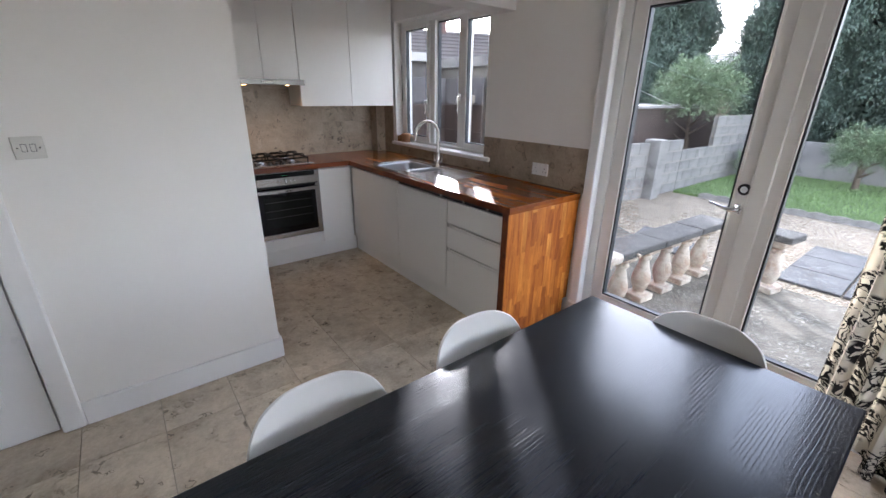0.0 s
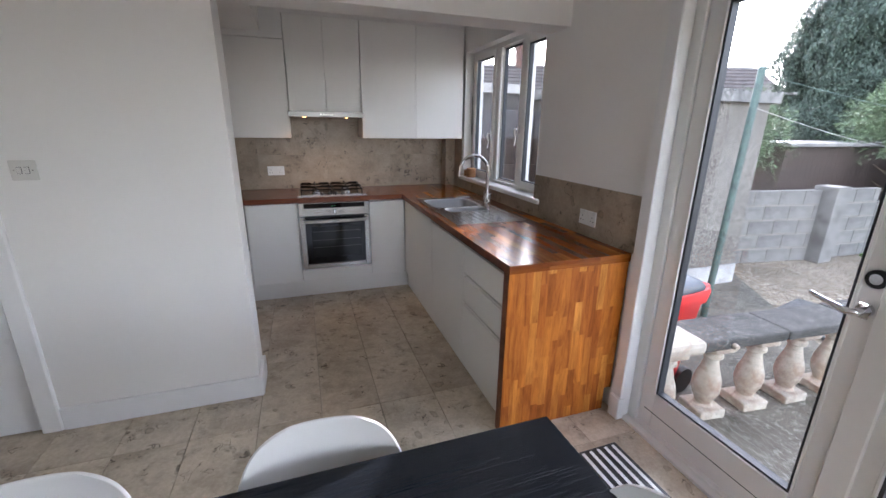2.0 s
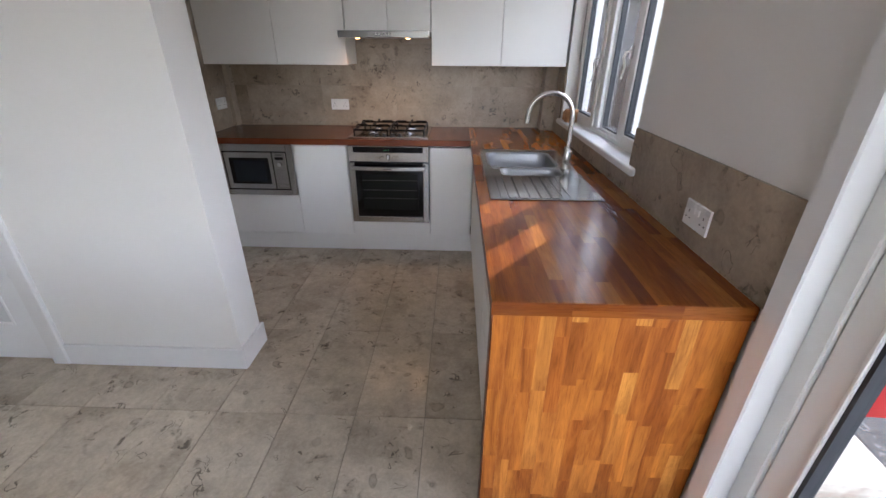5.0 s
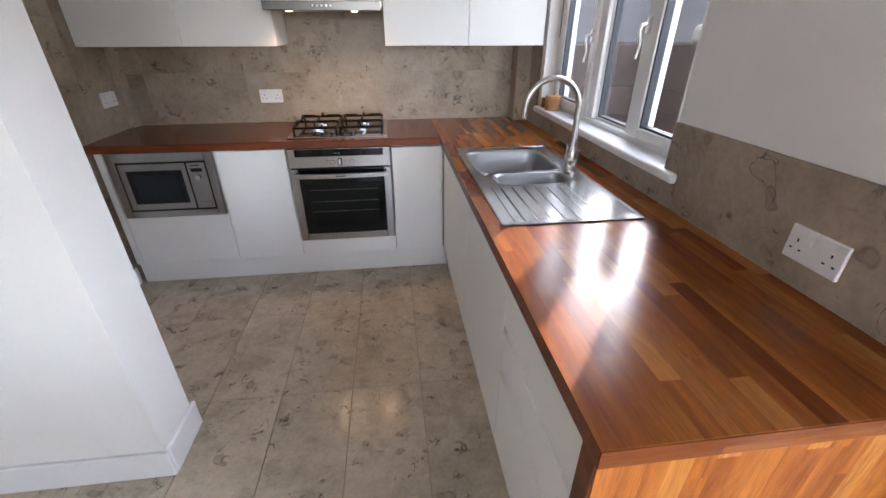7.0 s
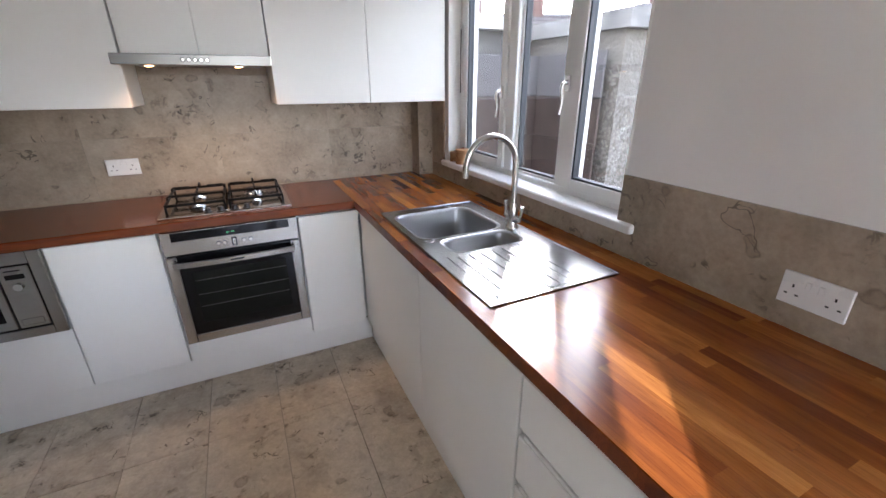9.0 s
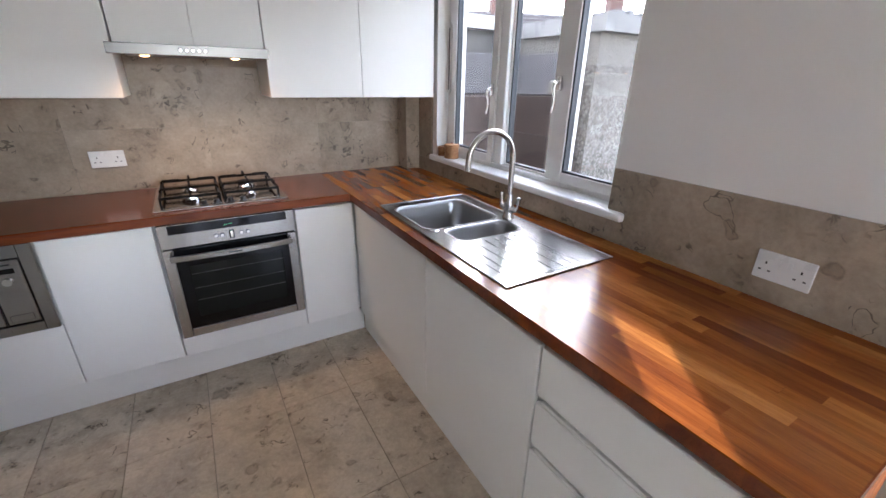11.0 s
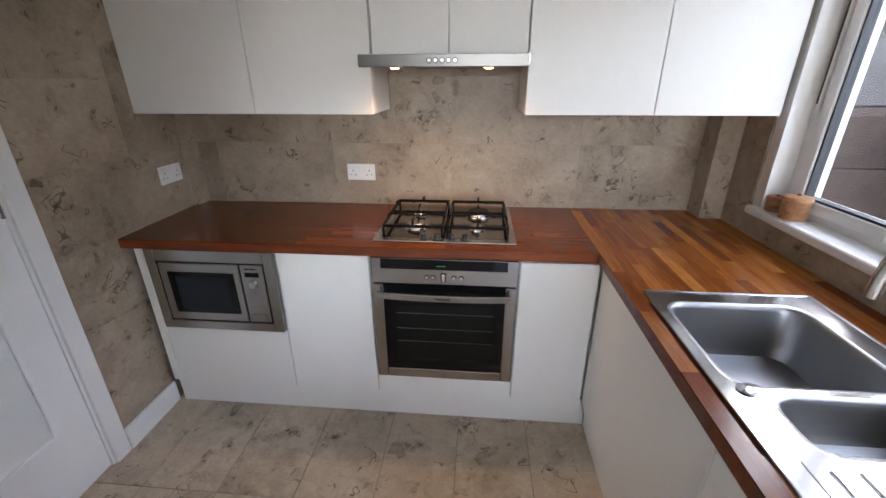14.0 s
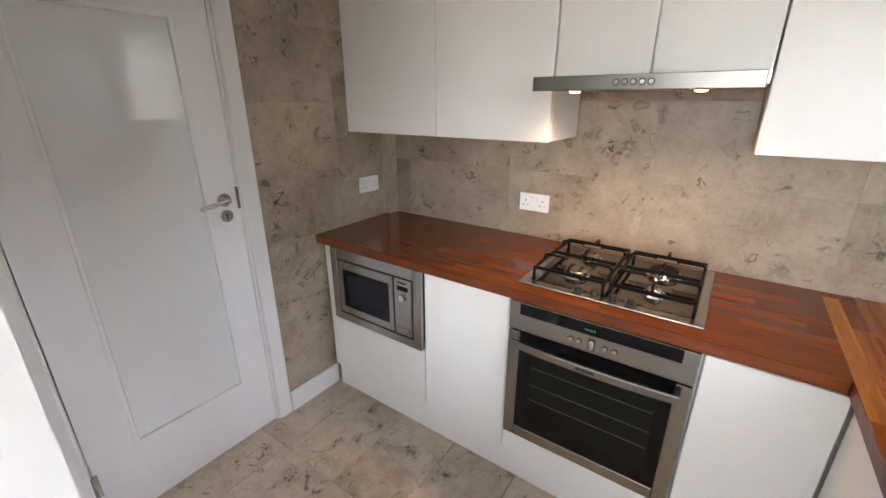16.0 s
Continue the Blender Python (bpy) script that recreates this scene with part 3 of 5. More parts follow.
leaf_a = patio_leaf(0.70, 1.485, 0.80, 1.405)
leaf_b = patio_leaf(-0.10, 0.697, -0.005, 0.60)
part("astragal", boxes((2.572, 2.586, 0.655, 0.735, 0.03, 2.035), bevel=0.005), M_FRAME, patio)
plate = part("door_handle", boxes((2.568, 2.572, 0.745, 0.775, 0.95, 1.0), bevel=0.0015), M_CHROME, patio, "chrome lever handle")
part("lever", tube([(2.57, 0.76, 0.975), (2.525, 0.76, 0.975), (2.515, 0.772, 0.976), (2.515, 0.82, 0.985), (2.518, 0.875, 0.998)], [0.011, 0.011, 0.011, 0.009, 0.006], 12), M_CHROME, plate, "", True)
part("handle_stem", tube([(2.586, 0.76, 0.975), (2.568, 0.76, 0.975)], 0.02, 16), M_CHROME, plate, "", True)
lock = part("lock_rose", tube([(2.586, 0.755, 1.075), (2.574, 0.755, 1.075)], 0.028, 24), M_BLACK, patio, "round black lock surround", True)
part("key_barrel", tube([(2.575, 0.755, 1.075), (2.570, 0.755, 1.075)], 0.016, 16), M_CHROME, lock, "", True)

# ---- kitchen units ----
def front(parent, name, s, bevel=0.003):
    return part(name, boxes(s, bevel=bevel), M_CAB, parent)


YF, YD = 3.72, 4.28          # face of the doors, back of the carcass
XF = 1.878                   # face of the peninsula doors


def local(s, at):
    return (s[0] - at[0], s[1] - at[0], s[2] - at[1], s[3] - at[1], s[4] - at[2], s[5] - at[2])


def unit(name, label, at, carcass, fronts, category="cabinet", group="kitchen base cabinets"):
    u = thing(name, label, category, at, group=group)
    part("body", boxes(*[local(s, at) for s in carcass]), M_CARCASS, u)
    for n, s in fronts:
        front(u, n, local(s, at))
    return u


unit("base_cabinet", "white handleless drawer cabinet housing the microwave", (0.25, 4.0, 0.14), [(-0.075, 0.548, YF + 0.02, YD, 0.14, 0.465), (-0.075, -0.02, YF + 0.02, YD, 0.465, 0.853), (0.535, 0.548, YF + 0.02, YD, 0.465, 0.853)],
     [("drawer_front", (-0.036, 0.547, YF, YF + 0.019, 0.147, 0.463)), ("end_panel", (-0.075, -0.039, YF - 0.002, YF + 0.019, 0.147, 0.853))])
unit("base_cabinet", "white gloss handleless cabinet with one door", (0.75, 4.0, 0.14), [(0.552, 0.948, YF + 0.045, YD, 0.14, 0.853)], [("door", (0.551, 0.947, YF, YF + 0.019, 0.147, 0.846))])
unit("base_cabinet", "white oven housing with a plain strip below", (1.25, 4.0, 0.14), [(0.952, 1.557, YF + 0.02, YD, 0.14, 0.255), (0.952, 0.958, YF + 0.02, YD, 0.255, 0.853), (1.554, 1.558, YF + 0.02, YD, 0.255, 0.853)], [("plinth_strip", (0.952, 1.556, YF, YF + 0.019, 0.147, 0.252))])
unit("base_cabinet", "narrow white gloss cabinet beside the oven", (1.71, 4.0, 0.14), [(1.562, 1.87, YF + 0.045, YD, 0.14, 0.853)], [("door", (1.561, 1.872, YF, YF + 0.019, 0.147, 0.838))])
unit("base_cabinet", "white corner cabinet with plain blank door", (2.2, 3.3, 0.14), [(XF + 0.05, 2.51, 2.885, 3.715, 0.14, 0.70)], [("door", (XF, XF + 0.019, 2.884, 3.714, 0.147, 0.838)), ("corner_post", (1.882, 1.925, 3.765, 3.785, 0.142, 0.853))])
unit("base_cabinet", "white gloss handleless cabinet under the sink", (2.2, 2.5, 0.14), [(XF + 0.05, 2.51, 2.238, 2.878, 0.14, 0.70)], [("door", (XF, XF + 0.019, 2.236, 2.880, 0.147, 0.820))])
drawers = unit("base_cabinet", "white three-drawer cabinet with recessed finger grips", (2.2, 1.95, 0.14), [(XF + 0.05, 2.51, 1.69, 2.23, 0.14, 0.853)], [])
for z0, z1 in ((0.147, 0.452), (0.478, 0.632), (0.658, 0.820)):
    at = (2.2, 1.95, 0.14)
    d = front(drawers, "drawer_front", local((XF, XF + 0.019, 1.695, 2.230, z0, z1), at))
    if z1 < 0.8:
        part("finger_grip", boxes(local((XF + 0.004, XF + 0.021, 1.695, 2.212, z1 + 0.0005, z1 + 0.012), at), bevel=0.002), M_CAB, d)
rail = thing("grip_rail", "dark recessed rail with steel clips under the worktop", "rail", (1.90, 2.3, 0.84))
part("channel", boxes((-0.004, 0.004, -0.60, 0.575, -0.030, 0.0145)), M_GASKET, rail)
for y in (-0.45, -0.22, 0.02, 0.26, 0.50):
    part("clip", boxes((-0.010, -0.004, y - 0.012, y + 0.012, -0.016, 0.004), bevel=0.0015), M_STEEL, rail, "small steel clip")
solid("plinth", boxes((-0.075, 1.906, 3.743, 3.758, 0.001, 0.142), bevel=0.002), M_CAB, "white plinth board under the base cabinets", "plinth")
solid("plinth", boxes((1.907, 1.922, 1.69, 3.742, 0.001, 0.142), bevel=0.002), M_CAB, "white plinth board under the peninsula", "plinth")


def wall_unit(label, x0, xm, x1, z0, z1):
    at = ((x0 + x1) / 2, 4.12, z0)
    u = thing("wall_cabinet", label, "wall cabinet", at, group="kitchen wall cabinets")
    part("body", boxes(local((x0 + 0.001, x1 - 0.001, 3.981, 4.279, z0 + 0.002, z1), at), bevel=0.001), M_CAB, u)
    for a, b in ((x0, xm), (xm, x1)):
        front(u, "door", local((a + 0.0015, b - 0.0015, 3.96, 3.979, z0, z1), at), 0.002)
    return u


wall_unit("white double wall cabinet with plain doors", X_LEFT + 0.002, 0.442, 0.950, 1.374, 2.14)
wall_unit("short white wall cabinet above the extractor", 0.955, 1.257, 1.557, 1.592, 2.335)
wall_unit("tall white double wall cabinet beside the window", 1.560, 2.055, 2.520, 1.374, 2.335)
structure("bulkhead", boxes((X_LEFT, 0.9505, 3.957, 4.285, 2.144, Z_CEIL), (0.951, 2.52, 3.965, 4.285, 2.338, Z_CEIL)), M_WALL, "white boxed bulkhead above the wall cabinets")
structure("soffit", boxes((X_LEFT - 0.01, 0.785, Y_STUB1, 3.9565, 2.188, Z_CEIL)), M_WALL, "lowered white painted boxing below the kitchen ceiling")

# ---- worktops: staves on a core ----
PIECES = {}


def piece(name, size, material, parent, at, turn=0.0, bevel=0.0):
    """One piece whose mesh is shared between alike pieces. size: along local x, y, z; at: its centre."""
    key = (name, tuple(round(s, 3) for s in size), material.name, bevel)
    if key not in PIECES:
        a, b, c = (s / 2 for s in size)
        PIECES[key] = mesh_of(name, boxes((-a, a, -b, b, -c, c), bevel=bevel), material)
    ob = new(name, PIECES[key])
    ob.parent = parent
    ob.matrix_basis = pose(*at, 0, 0, turn)
    return ob


def cut(a, b, gaps):
    spans = [(a, b)]
    for g0, g1 in gaps:
        spans = [q for s0, s1 in spans for q in ((s0, min(s1, g0)), (max(s0, g1), s1)) if q[1] - q[0] > 0.004]
    return spans


SINK = (1.93, 2.325, 2.80, 3.335)     # hole under the sink
rng = random.Random(4)
top_p = thing("worktop", "oiled red-brown hardwood stave worktop on the peninsula", "worktop", (2.19, 2.96, Z_TOP))
X0P, X1P, Y0P = 1.853, 2.524, 1.632
part("core", boxes(*[local(s, (2.19, 2.96, Z_TOP)) for s in ((X0P, SINK[0], Y0P, 4.288, Z_TOP - T_TOP, Z_TOP - 0.003), (SINK[1], X1P, Y0P, 4.288, Z_TOP - T_TOP, Z_TOP - 0.003),
     (SINK[0], SINK[1], Y0P, SINK[2], Z_TOP - T_TOP, Z_TOP - 0.003), (SINK[0], SINK[1], SINK[3], 4.288, Z_TOP - T_TOP, Z_TOP - 0.003))]), M_EDGE, top_p)
cols = 16
wcol = (X1P - X0P) / cols
for i in range(cols):
    xa, xb = X0P + i * wcol, X0P + (i + 1) * wcol
    y = Y0P - rng.uniform(0, 0.3)
    while y < 4.288:
        ln = rng.choice((0.26, 0.32, 0.38, 0.44, 0.5))
        a, b = max(y, Y0P), min(y + ln, 4.288)
        y += ln
        hole = [(SINK[2], SINK[3])] if xb > SINK[0] and xa < SINK[1] else []
        for s0, s1 in cut(a, b, hole):
            if s1 - s0 > 0.01:
                piece("stave", (round(s1 - s0, 3) - 0.0001, wcol - 0.0001, 0.004), M_TOP, top_p, ((xa + xb) / 2 - 2.19, (s0 + s1) / 2 - 2.96, -0.001), 90)
for xa, xb in ((X0P, 2.06), (2.06, 2.34), (2.34, X1P)):
    for z0, z1 in ((-0.0395, -0.0205), (-0.0204, -0.0008)):
        piece("edge_stave", (round(xb - xa, 3) - 0.0002, 0.003, z1 - z0), M_TOP, top_p, ((xa + xb) / 2 - 2.19, Y0P - 0.0012 - 2.96, (z0 + z1) / 2))
top_b = thing("worktop", "oiled red-brown hardwood stave worktop along the back wall", "worktop", (0.87, 3.99, Z_TOP))
part("core", boxes(local((X_LEFT + 0.001, X0P - 0.0015, 3.695, 4.288, Z_TOP - T_TOP, Z_TOP - 0.003), (0.87, 3.99, Z_TOP)), bevel=0.001), M_EDGE, top_b)
rows_n = 14
wrow = (4.288 - 3.695) / rows_n
for i in range(rows_n):
    x = X_LEFT - rng.uniform(0, 0.3)
    while x < X0P - 0.002:
        ln = rng.choice((0.32, 0.4, 0.48, 0.6))
        a, b = max(x, X_LEFT + 0.001), min(x + ln, X0P - 0.0015)
        x += ln
        if b - a > 0.01:
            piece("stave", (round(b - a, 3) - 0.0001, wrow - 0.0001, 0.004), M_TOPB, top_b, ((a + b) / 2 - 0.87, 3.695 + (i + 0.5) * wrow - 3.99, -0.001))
end_p = thing("end_panel", "golden hardwood stave panel closing the peninsula end", "end panel", (2.17, 1.65, 0))
part("core", boxes(local((X0P + 0.002, 2.485, 1.640, 1.685, 0.001, Z_TOP - T_TOP - 0.001), (2.17, 1.65, 0)), bevel=0.001), M_EDGE, end_p)
part("core", boxes(local((2.485, 2.524, 1.640, 1.685, 0.13, Z_TOP - T_TOP - 0.001), (2.17, 1.65, 0))), M_EDGE, end_p)
for i in range(16):
    xa, xb = X0P + 0.006 + i * 0.0415, X0P + 0.006 + (i + 1) * 0.0415
    z = -rng.uniform(0, 0.25)
    while z < 0.854:
        ln = rng.choice((0.16, 0.22, 0.28, 0.34))
        a, b = max(z, 0.13 if i == 15 else 0.001), min(z + ln, 0.854)
        z += ln
        if b - a > 0.01:
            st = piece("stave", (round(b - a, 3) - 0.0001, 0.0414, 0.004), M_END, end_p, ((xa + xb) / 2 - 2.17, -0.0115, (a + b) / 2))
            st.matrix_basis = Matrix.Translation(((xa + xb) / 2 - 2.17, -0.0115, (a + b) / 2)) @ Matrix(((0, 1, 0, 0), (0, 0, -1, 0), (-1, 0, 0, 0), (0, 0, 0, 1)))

# ---- sink and tap ----
sink = thing("sink", "brushed steel one and a half bowl sink with ribbed drainer", "sink", (2.15, 2.91, Z_TOP))
SX, SY = 2.15, 2.91


def rounded(x0, x1, y0, y1, r, n=5):
    pts = []
    for cx, cy, a0 in ((x1 - r, y1 - r, 0), (x0 + r, y1 - r, 90), (x0 + r, y0 + r, 180), (x1 - r, y0 + r, 270)):
        for k in range(n + 1):
            a = radians(a0 + 90 * k / n)
            pts.append((cx + r * math.cos(a), cy + r * math.sin(a)))
    return pts


def bowl(name, x0, x1, y0, y1, depth, r):
    bm = bmesh.new()
    rings = []
    for inset, z in ((-0.012, 0.0055), (-0.004, 0.005), (0.0, 0.001), (0.003, -0.01), (0.012, -depth + 0.03), (0.022, -depth + 0.008), (0.05, -depth)):
        rings.append([bm.verts.new((x - SX, y - SY, z)) for x, y in rounded(x0 + inset, x1 - inset, y0 + inset, y1 - inset, max(r - max(inset, 0) * 0.4, 0.01))])
    skin(bm, rings, caps=False)
    bm.faces.new(rings[-1])
    b = part(name, bm, M_BOWL, sink, "", True)
    cx, cy = (x0 + x1) / 2 - SX, (y0 + y1) / 2 - SY
    part("waste", lathe([(0.038, -depth + 0.0005), (0.038, -depth + 0.003), (0.03, -depth + 0.004), (0.012, -depth + 0.002)], 20, (cx, cy, 0)), M_CHROME, b, "chrome waste", True)
    return b


def plate_with_holes():
    """Pressed top sheet with its two openings."""
    bm = bmesh.new()
    for x0, x1, y0, y1, r in ((1.908, 2.389, 2.428, 3.401, 0.01), (1.957, 2.300, 2.997, 3.318, 0.05), (2.012, 2.288, 2.822, 2.936, 0.036)):
        grow = 0.024 if r > 0.02 else 0.0
        vs = [bm.verts.new((x - SX, y - SY, 0.0052)) for x, y in rounded(x0 - grow, x1 + grow, y0 - grow, y1 + grow, r + grow)]
        for a, b in zip(vs, vs[1:] + vs[:1]):
            bm.edges.new((a, b))
    bmesh.ops.triangle_fill(bm, edges=bm.edges[:], use_beauty=True, normal=(0, 0, 1))
    return bm


part("deck", plate_with_holes(), M_SINK, sink)
bowl("bowl", 1.945, 2.312, 2.985, 3.33, 0.16, 0.06)
bowl("half_bowl", 2.0, 2.30, 2.81, 2.948, 0.10, 0.045)
for s in ((1.903, 1.911, 2.423, 3.406), (2.386, 2.394, 2.423, 3.406)):
    part("rim", boxes((s[0] - SX, s[1] - SX, s[2] - SY, s[3] - SY, 0.001, 0.0075), bevel=0.0025), M_SINK, sink)
for s in ((1.911, 2.386, 2.423, 2.431), (1.911, 2.386, 3.398, 3.406)):
    part("rim", boxes((s[0] - SX, s[1] - SX, s[2] - SY, s[3] - SY, 0.001, 0.0075), bevel=0.0025), M_SINK, sink)
# dark strips paint in the shade of the drainer grooves and pressed edges
M_GROOVE = brushed("groove_shade", (0.10, 0.10, 0.10), 0.4)
for i in range(6):
    x = 1.985 + i * 0.0465 - SX
    part("groove", boxes((x - 0.0022, x + 0.0022, 2.450 - SY, 2.772 - SY, 0.0050, 0.0058)), M_GROOVE, sink)
    if i < 5:
        part("drainer_rib", boxes((x + 0.0035, x + 0.043, 2.446 - SY, 2.776 - SY, 0.0050, 0.0066), bevel=0.0012), M_SINK, sink)
for s_ in ((2.250, 2.2535, 2.440, 2.79), (1.950, 1.9525, 2.440, 2.79), (1.9525, 2.250, 2.4375, 2.440)):
    part("pressed_edge", boxes((s_[0] - SX, s_[1] - SX, s_[2] - SY, s_[3] - SY, 0.0050, 0.0062), bevel=0.0004), M_GROOVE, sink)
part("overflow_plug", lathe([(0.02, 0.004), (0.02, 0.008), (0.012, 0.010), (0.001, 0.0105)], 18, (1.962 - SX, 2.965 - SY, 0)), M_SINK, sink, "", True)
tap = thing("tap", "brushed nickel swan-neck mixer tap with two levers", "tap", (2.348, 2.962, Z_TOP + 0.004))
part("base", lathe([(0.027, 0), (0.027, 0.006), (0.022, 0.012), (0.021, 0.05), (0.022, 0.075), (0.018, 0.095), (0.013, 0.11)], 20), M_NICKEL, tap, "", True)
arc = [(0, 0, 0.10), (0, 0, 0.27)] + [(-0.115 + 0.115 * math.cos(radians(a)), 0, 0.27 + 0.115 * math.sin(radians(a))) for a in range(15, 181, 15)] + [(-0.232, 0, 0.235)]
part("spout", tube(arc, 0.0125, 14), M_NICKEL, tap, "", True)
for side in (-1, 1):
    lv = part("lever", tube([(0, side * 0.015, 0.04), (0, side * 0.048, 0.048)], [0.016, 0.013], 14), M_NICKEL, tap, "", True)
    part("lever_tip", tube([(0, side * 0.046, 0.045), (0.002, side * 0.055, 0.065), (0.004, side * 0.058, 0.105)], [0.011, 0.006, 0.0095], 12), M_NICKEL, lv, "", True)

# ---- hob ----
hob = thing("gas_hob", "four-burner stainless steel gas hob set in the worktop", "hob", (1.252, 4.005, Z_TOP + 0.001))
part("tray", boxes((-0.292, 0.292, -0.255, 0.255, 0.0, 0.008), bevel=0.003, seg=2), M_STEEL, hob)
part("glossy_well", boxes((-0.262, 0.262, -0.215, 0.225, 0.008, 0.0095)), brushed("polished_steel", (0.20, 0.18, 0.16), 0.13, (4, 60, 60)), hob)
for bx, by, r in ((-0.135, 0.115, 0.030), (-0.135, -0.085, 0.040), (0.135, 0.10, 0.050), (0.135, -0.10, 0.026)):
    bn = part("burner", lathe([(r + 0.012, 0.009), (r + 0.010, 0.014), (r + 0.002, 0.016), (r, 0.026)], 22, (bx, by, 0)), M_CHROME, hob, "", True)
    part("burner_cap", lathe([(r - 0.002, 0.026), (r, 0.030), (r - 0.004, 0.034), (0.005, 0.036)], 22, (bx, by, 0)), M_STEEL if r < 0.045 else M_IRON, bn, "", True)
for cx in (-0.135, 0.135):
    gr = part("pan_support", boxes((cx - 0.128, cx - 0.119, -0.19, 0.20, 0.040, 0.053), (cx + 0.119, cx + 0.128, -0.19, 0.20, 0.040, 0.053), (cx - 0.119, cx + 0.119, 0.009, 0.018, 0.040, 0.053),
        (cx - 0.120, cx + 0.120, -0.19, -0.183, 0.040, 0.053), (cx - 0.120, cx + 0.120, 0.193, 0.20, 0.040, 0.053), bevel=0.0015), M_IRON, hob, "black cast iron pan support")
    for by in (0.11, -0.09):
        for sx, sy in ((-1, 0), (1, 0), (0, -1), (0, 1)):
            reach = 0.123 if sx else 0.094
            pts = [(cx + sx * q, by + sy * q, z) for q, z in ((reach, 0.046), (reach, 0.062), (reach - 0.008, 0.069), (0.045, 0.069), (0.034, 0.064))]
            part("finger", tube(pts, [0.0052, 0.0052, 0.0052, 0.0052, 0.004], 6), M_IRON, gr, "", True)
    for fx in (-0.1235, 0.1235):
        for fy in (-0.185, 0.195):
            part("support_foot", boxes((cx + fx - 0.005, cx + fx + 0.005, fy - 0.005, fy + 0.005, 0.0095, 0.041)), M_IRON, gr)
for kx in (-0.085, -0.03, 0.03, 0.085):
    k = part("knob", lathe([(0.015, 0.0085), (0.013, 0.014), (0.0125, 0.026), (0.011, 0.029), (0.001, 0.0295)], 18, (kx, -0.222, 0)), M_BLACK, hob, "", True)
    part("knob_skirt", lathe([(0.018, 0.0082), (0.018, 0.012), (0.014, 0.0125)], 18, (kx, -0.222, 0)), M_BLACK, k, "", True)

# ---- oven ----
M_RACK = paint("dim_oven_rack", (0.10, 0.10, 0.095), 0.4, 0.1)
oven = thing("built_in_oven", "stainless steel built-in oven with black glass door", "oven", (1.256, 3.72, 0.255))
part("body", boxes((-0.290, 0.290, 0.0, 0.50, 0.002, 0.592)), M_BLACK, oven)
panel = part("control_panel", boxes((-0.2965, 0.2965, -0.022, 0.0, 0.481, 0.596), bevel=0.003), M_STEEL, oven)
part("display_strip", boxes((-0.255, 0.255, -0.0235, -0.021, 0.548, 0.590)), M_BLACKGLASS, panel)
disp = part("clock_display", boxes((-0.03, 0.01, -0.0245, -0.023, 0.560, 0.572)), M_BLACKGLASS, panel)
for i, x in enumerate((-0.024, -0.015, -0.004, 0.005)):
    part("digit", boxes((x - 0.0012, x + 0.0012, -0.0255, -0.0244, 0.5635, 0.5685)), M_DISPLAY, disp)
for x in (-0.068, -0.042, 0.042, 0.072):
    part("button_ring", tube([(x, -0.021, 0.515), (x, -0.0235, 0.515)], 0.0105, 16), M_BLACK, panel)
    part("button", tube([(x, -0.021, 0.515), (x, -0.027, 0.515)], 0.0078, 14), M_CHROME, panel, "", True)
part("selector_slot", boxes((-0.011, 0.011, -0.0235, -0.021, 0.494, 0.536), bevel=0.001), M_BLACK, panel)
part("selector", boxes((-0.008, 0.008, -0.034, -0.021, 0.497, 0.533), bevel=0.006, seg=3), M_CHROME, panel, "", True)
dr = part("oven_door", boxes((-0.2965, -0.252, -0.022, 0.0, 0.006, 0.474), (0.252, 0.2965, -0.022, 0.0, 0.006, 0.474), (-0.252, 0.252, -0.022, 0.0, 0.006, 0.052), bevel=0.003), M_STEEL, oven)
part("door_glass", boxes((-0.252, 0.252, -0.019, -0.002, 0.052, 0.474)), M_BLACKGLASS, dr, "black glass")
part("viewing_window", boxes((-0.205, 0.215, -0.0195, -0.0175, 0.112, 0.385)), M_OVENGLASS, dr, "smoked inner window")
for z in (0.20, 0.265, 0.34):
    part("oven_shelf", boxes((-0.20, 0.21, -0.0202, -0.0195, z, z + 0.002)), M_RACK, dr)
bm = bmesh.new()
skin(bm, [[bm.verts.new((x, y + dy, 0.440 + dz)) for dy, dz in ((-0.006, -0.012), (-0.006, 0.010), (-0.003, 0.0145), (0.006, 0.0145), (0.006, -0.0145), (-0.003, -0.0145))]
          for x, y in [(-0.268 + 0.536 * i / 16, -0.064 + 0.014 * (i / 8 - 1) ** 2) for i in range(17)]])
hd = part("handle", bm, M_STEEL, dr, "bowed flat steel bar handle")
for x in (-0.245, 0.245):
    part("bracket", boxes((x - 0.012, x + 0.012, -0.05, -0.018, 0.43, 0.447), bevel=0.003), M_STEEL, hd)
part("maker_mark", boxes((-0.03, 0.03, -0.0712, -0.0698, 0.437, 0.444)), M_BLACK, hd)

# ---- microwave ----
mw = thing("built_in_microwave", "stainless steel built-in microwave with frame and keypad", "microwave", (0.265, 3.72, 0.468))
part("body", boxes((-0.262, 0.25, 0.0, 0.36, 0.01, 0.38)), M_BLACK, mw)
tr = part("trim_frame", boxes((-0.281, -0.238, -0.022, 0.0, 0.0, 0.386), (0.238, 0.281, -0.022, 0.0, 0.0, 0.386), (-0.238, 0.238, -0.022, 0.0, 0.0, 0.042), (-0.238, 0.238, -0.022, 0.0, 0.332, 0.386), bevel=0.002), M_STEEL, mw)
part("shadow_gap", boxes((-0.238, 0.238, -0.006, -0.002, 0.042, 0.332)), M_BLACK, mw)
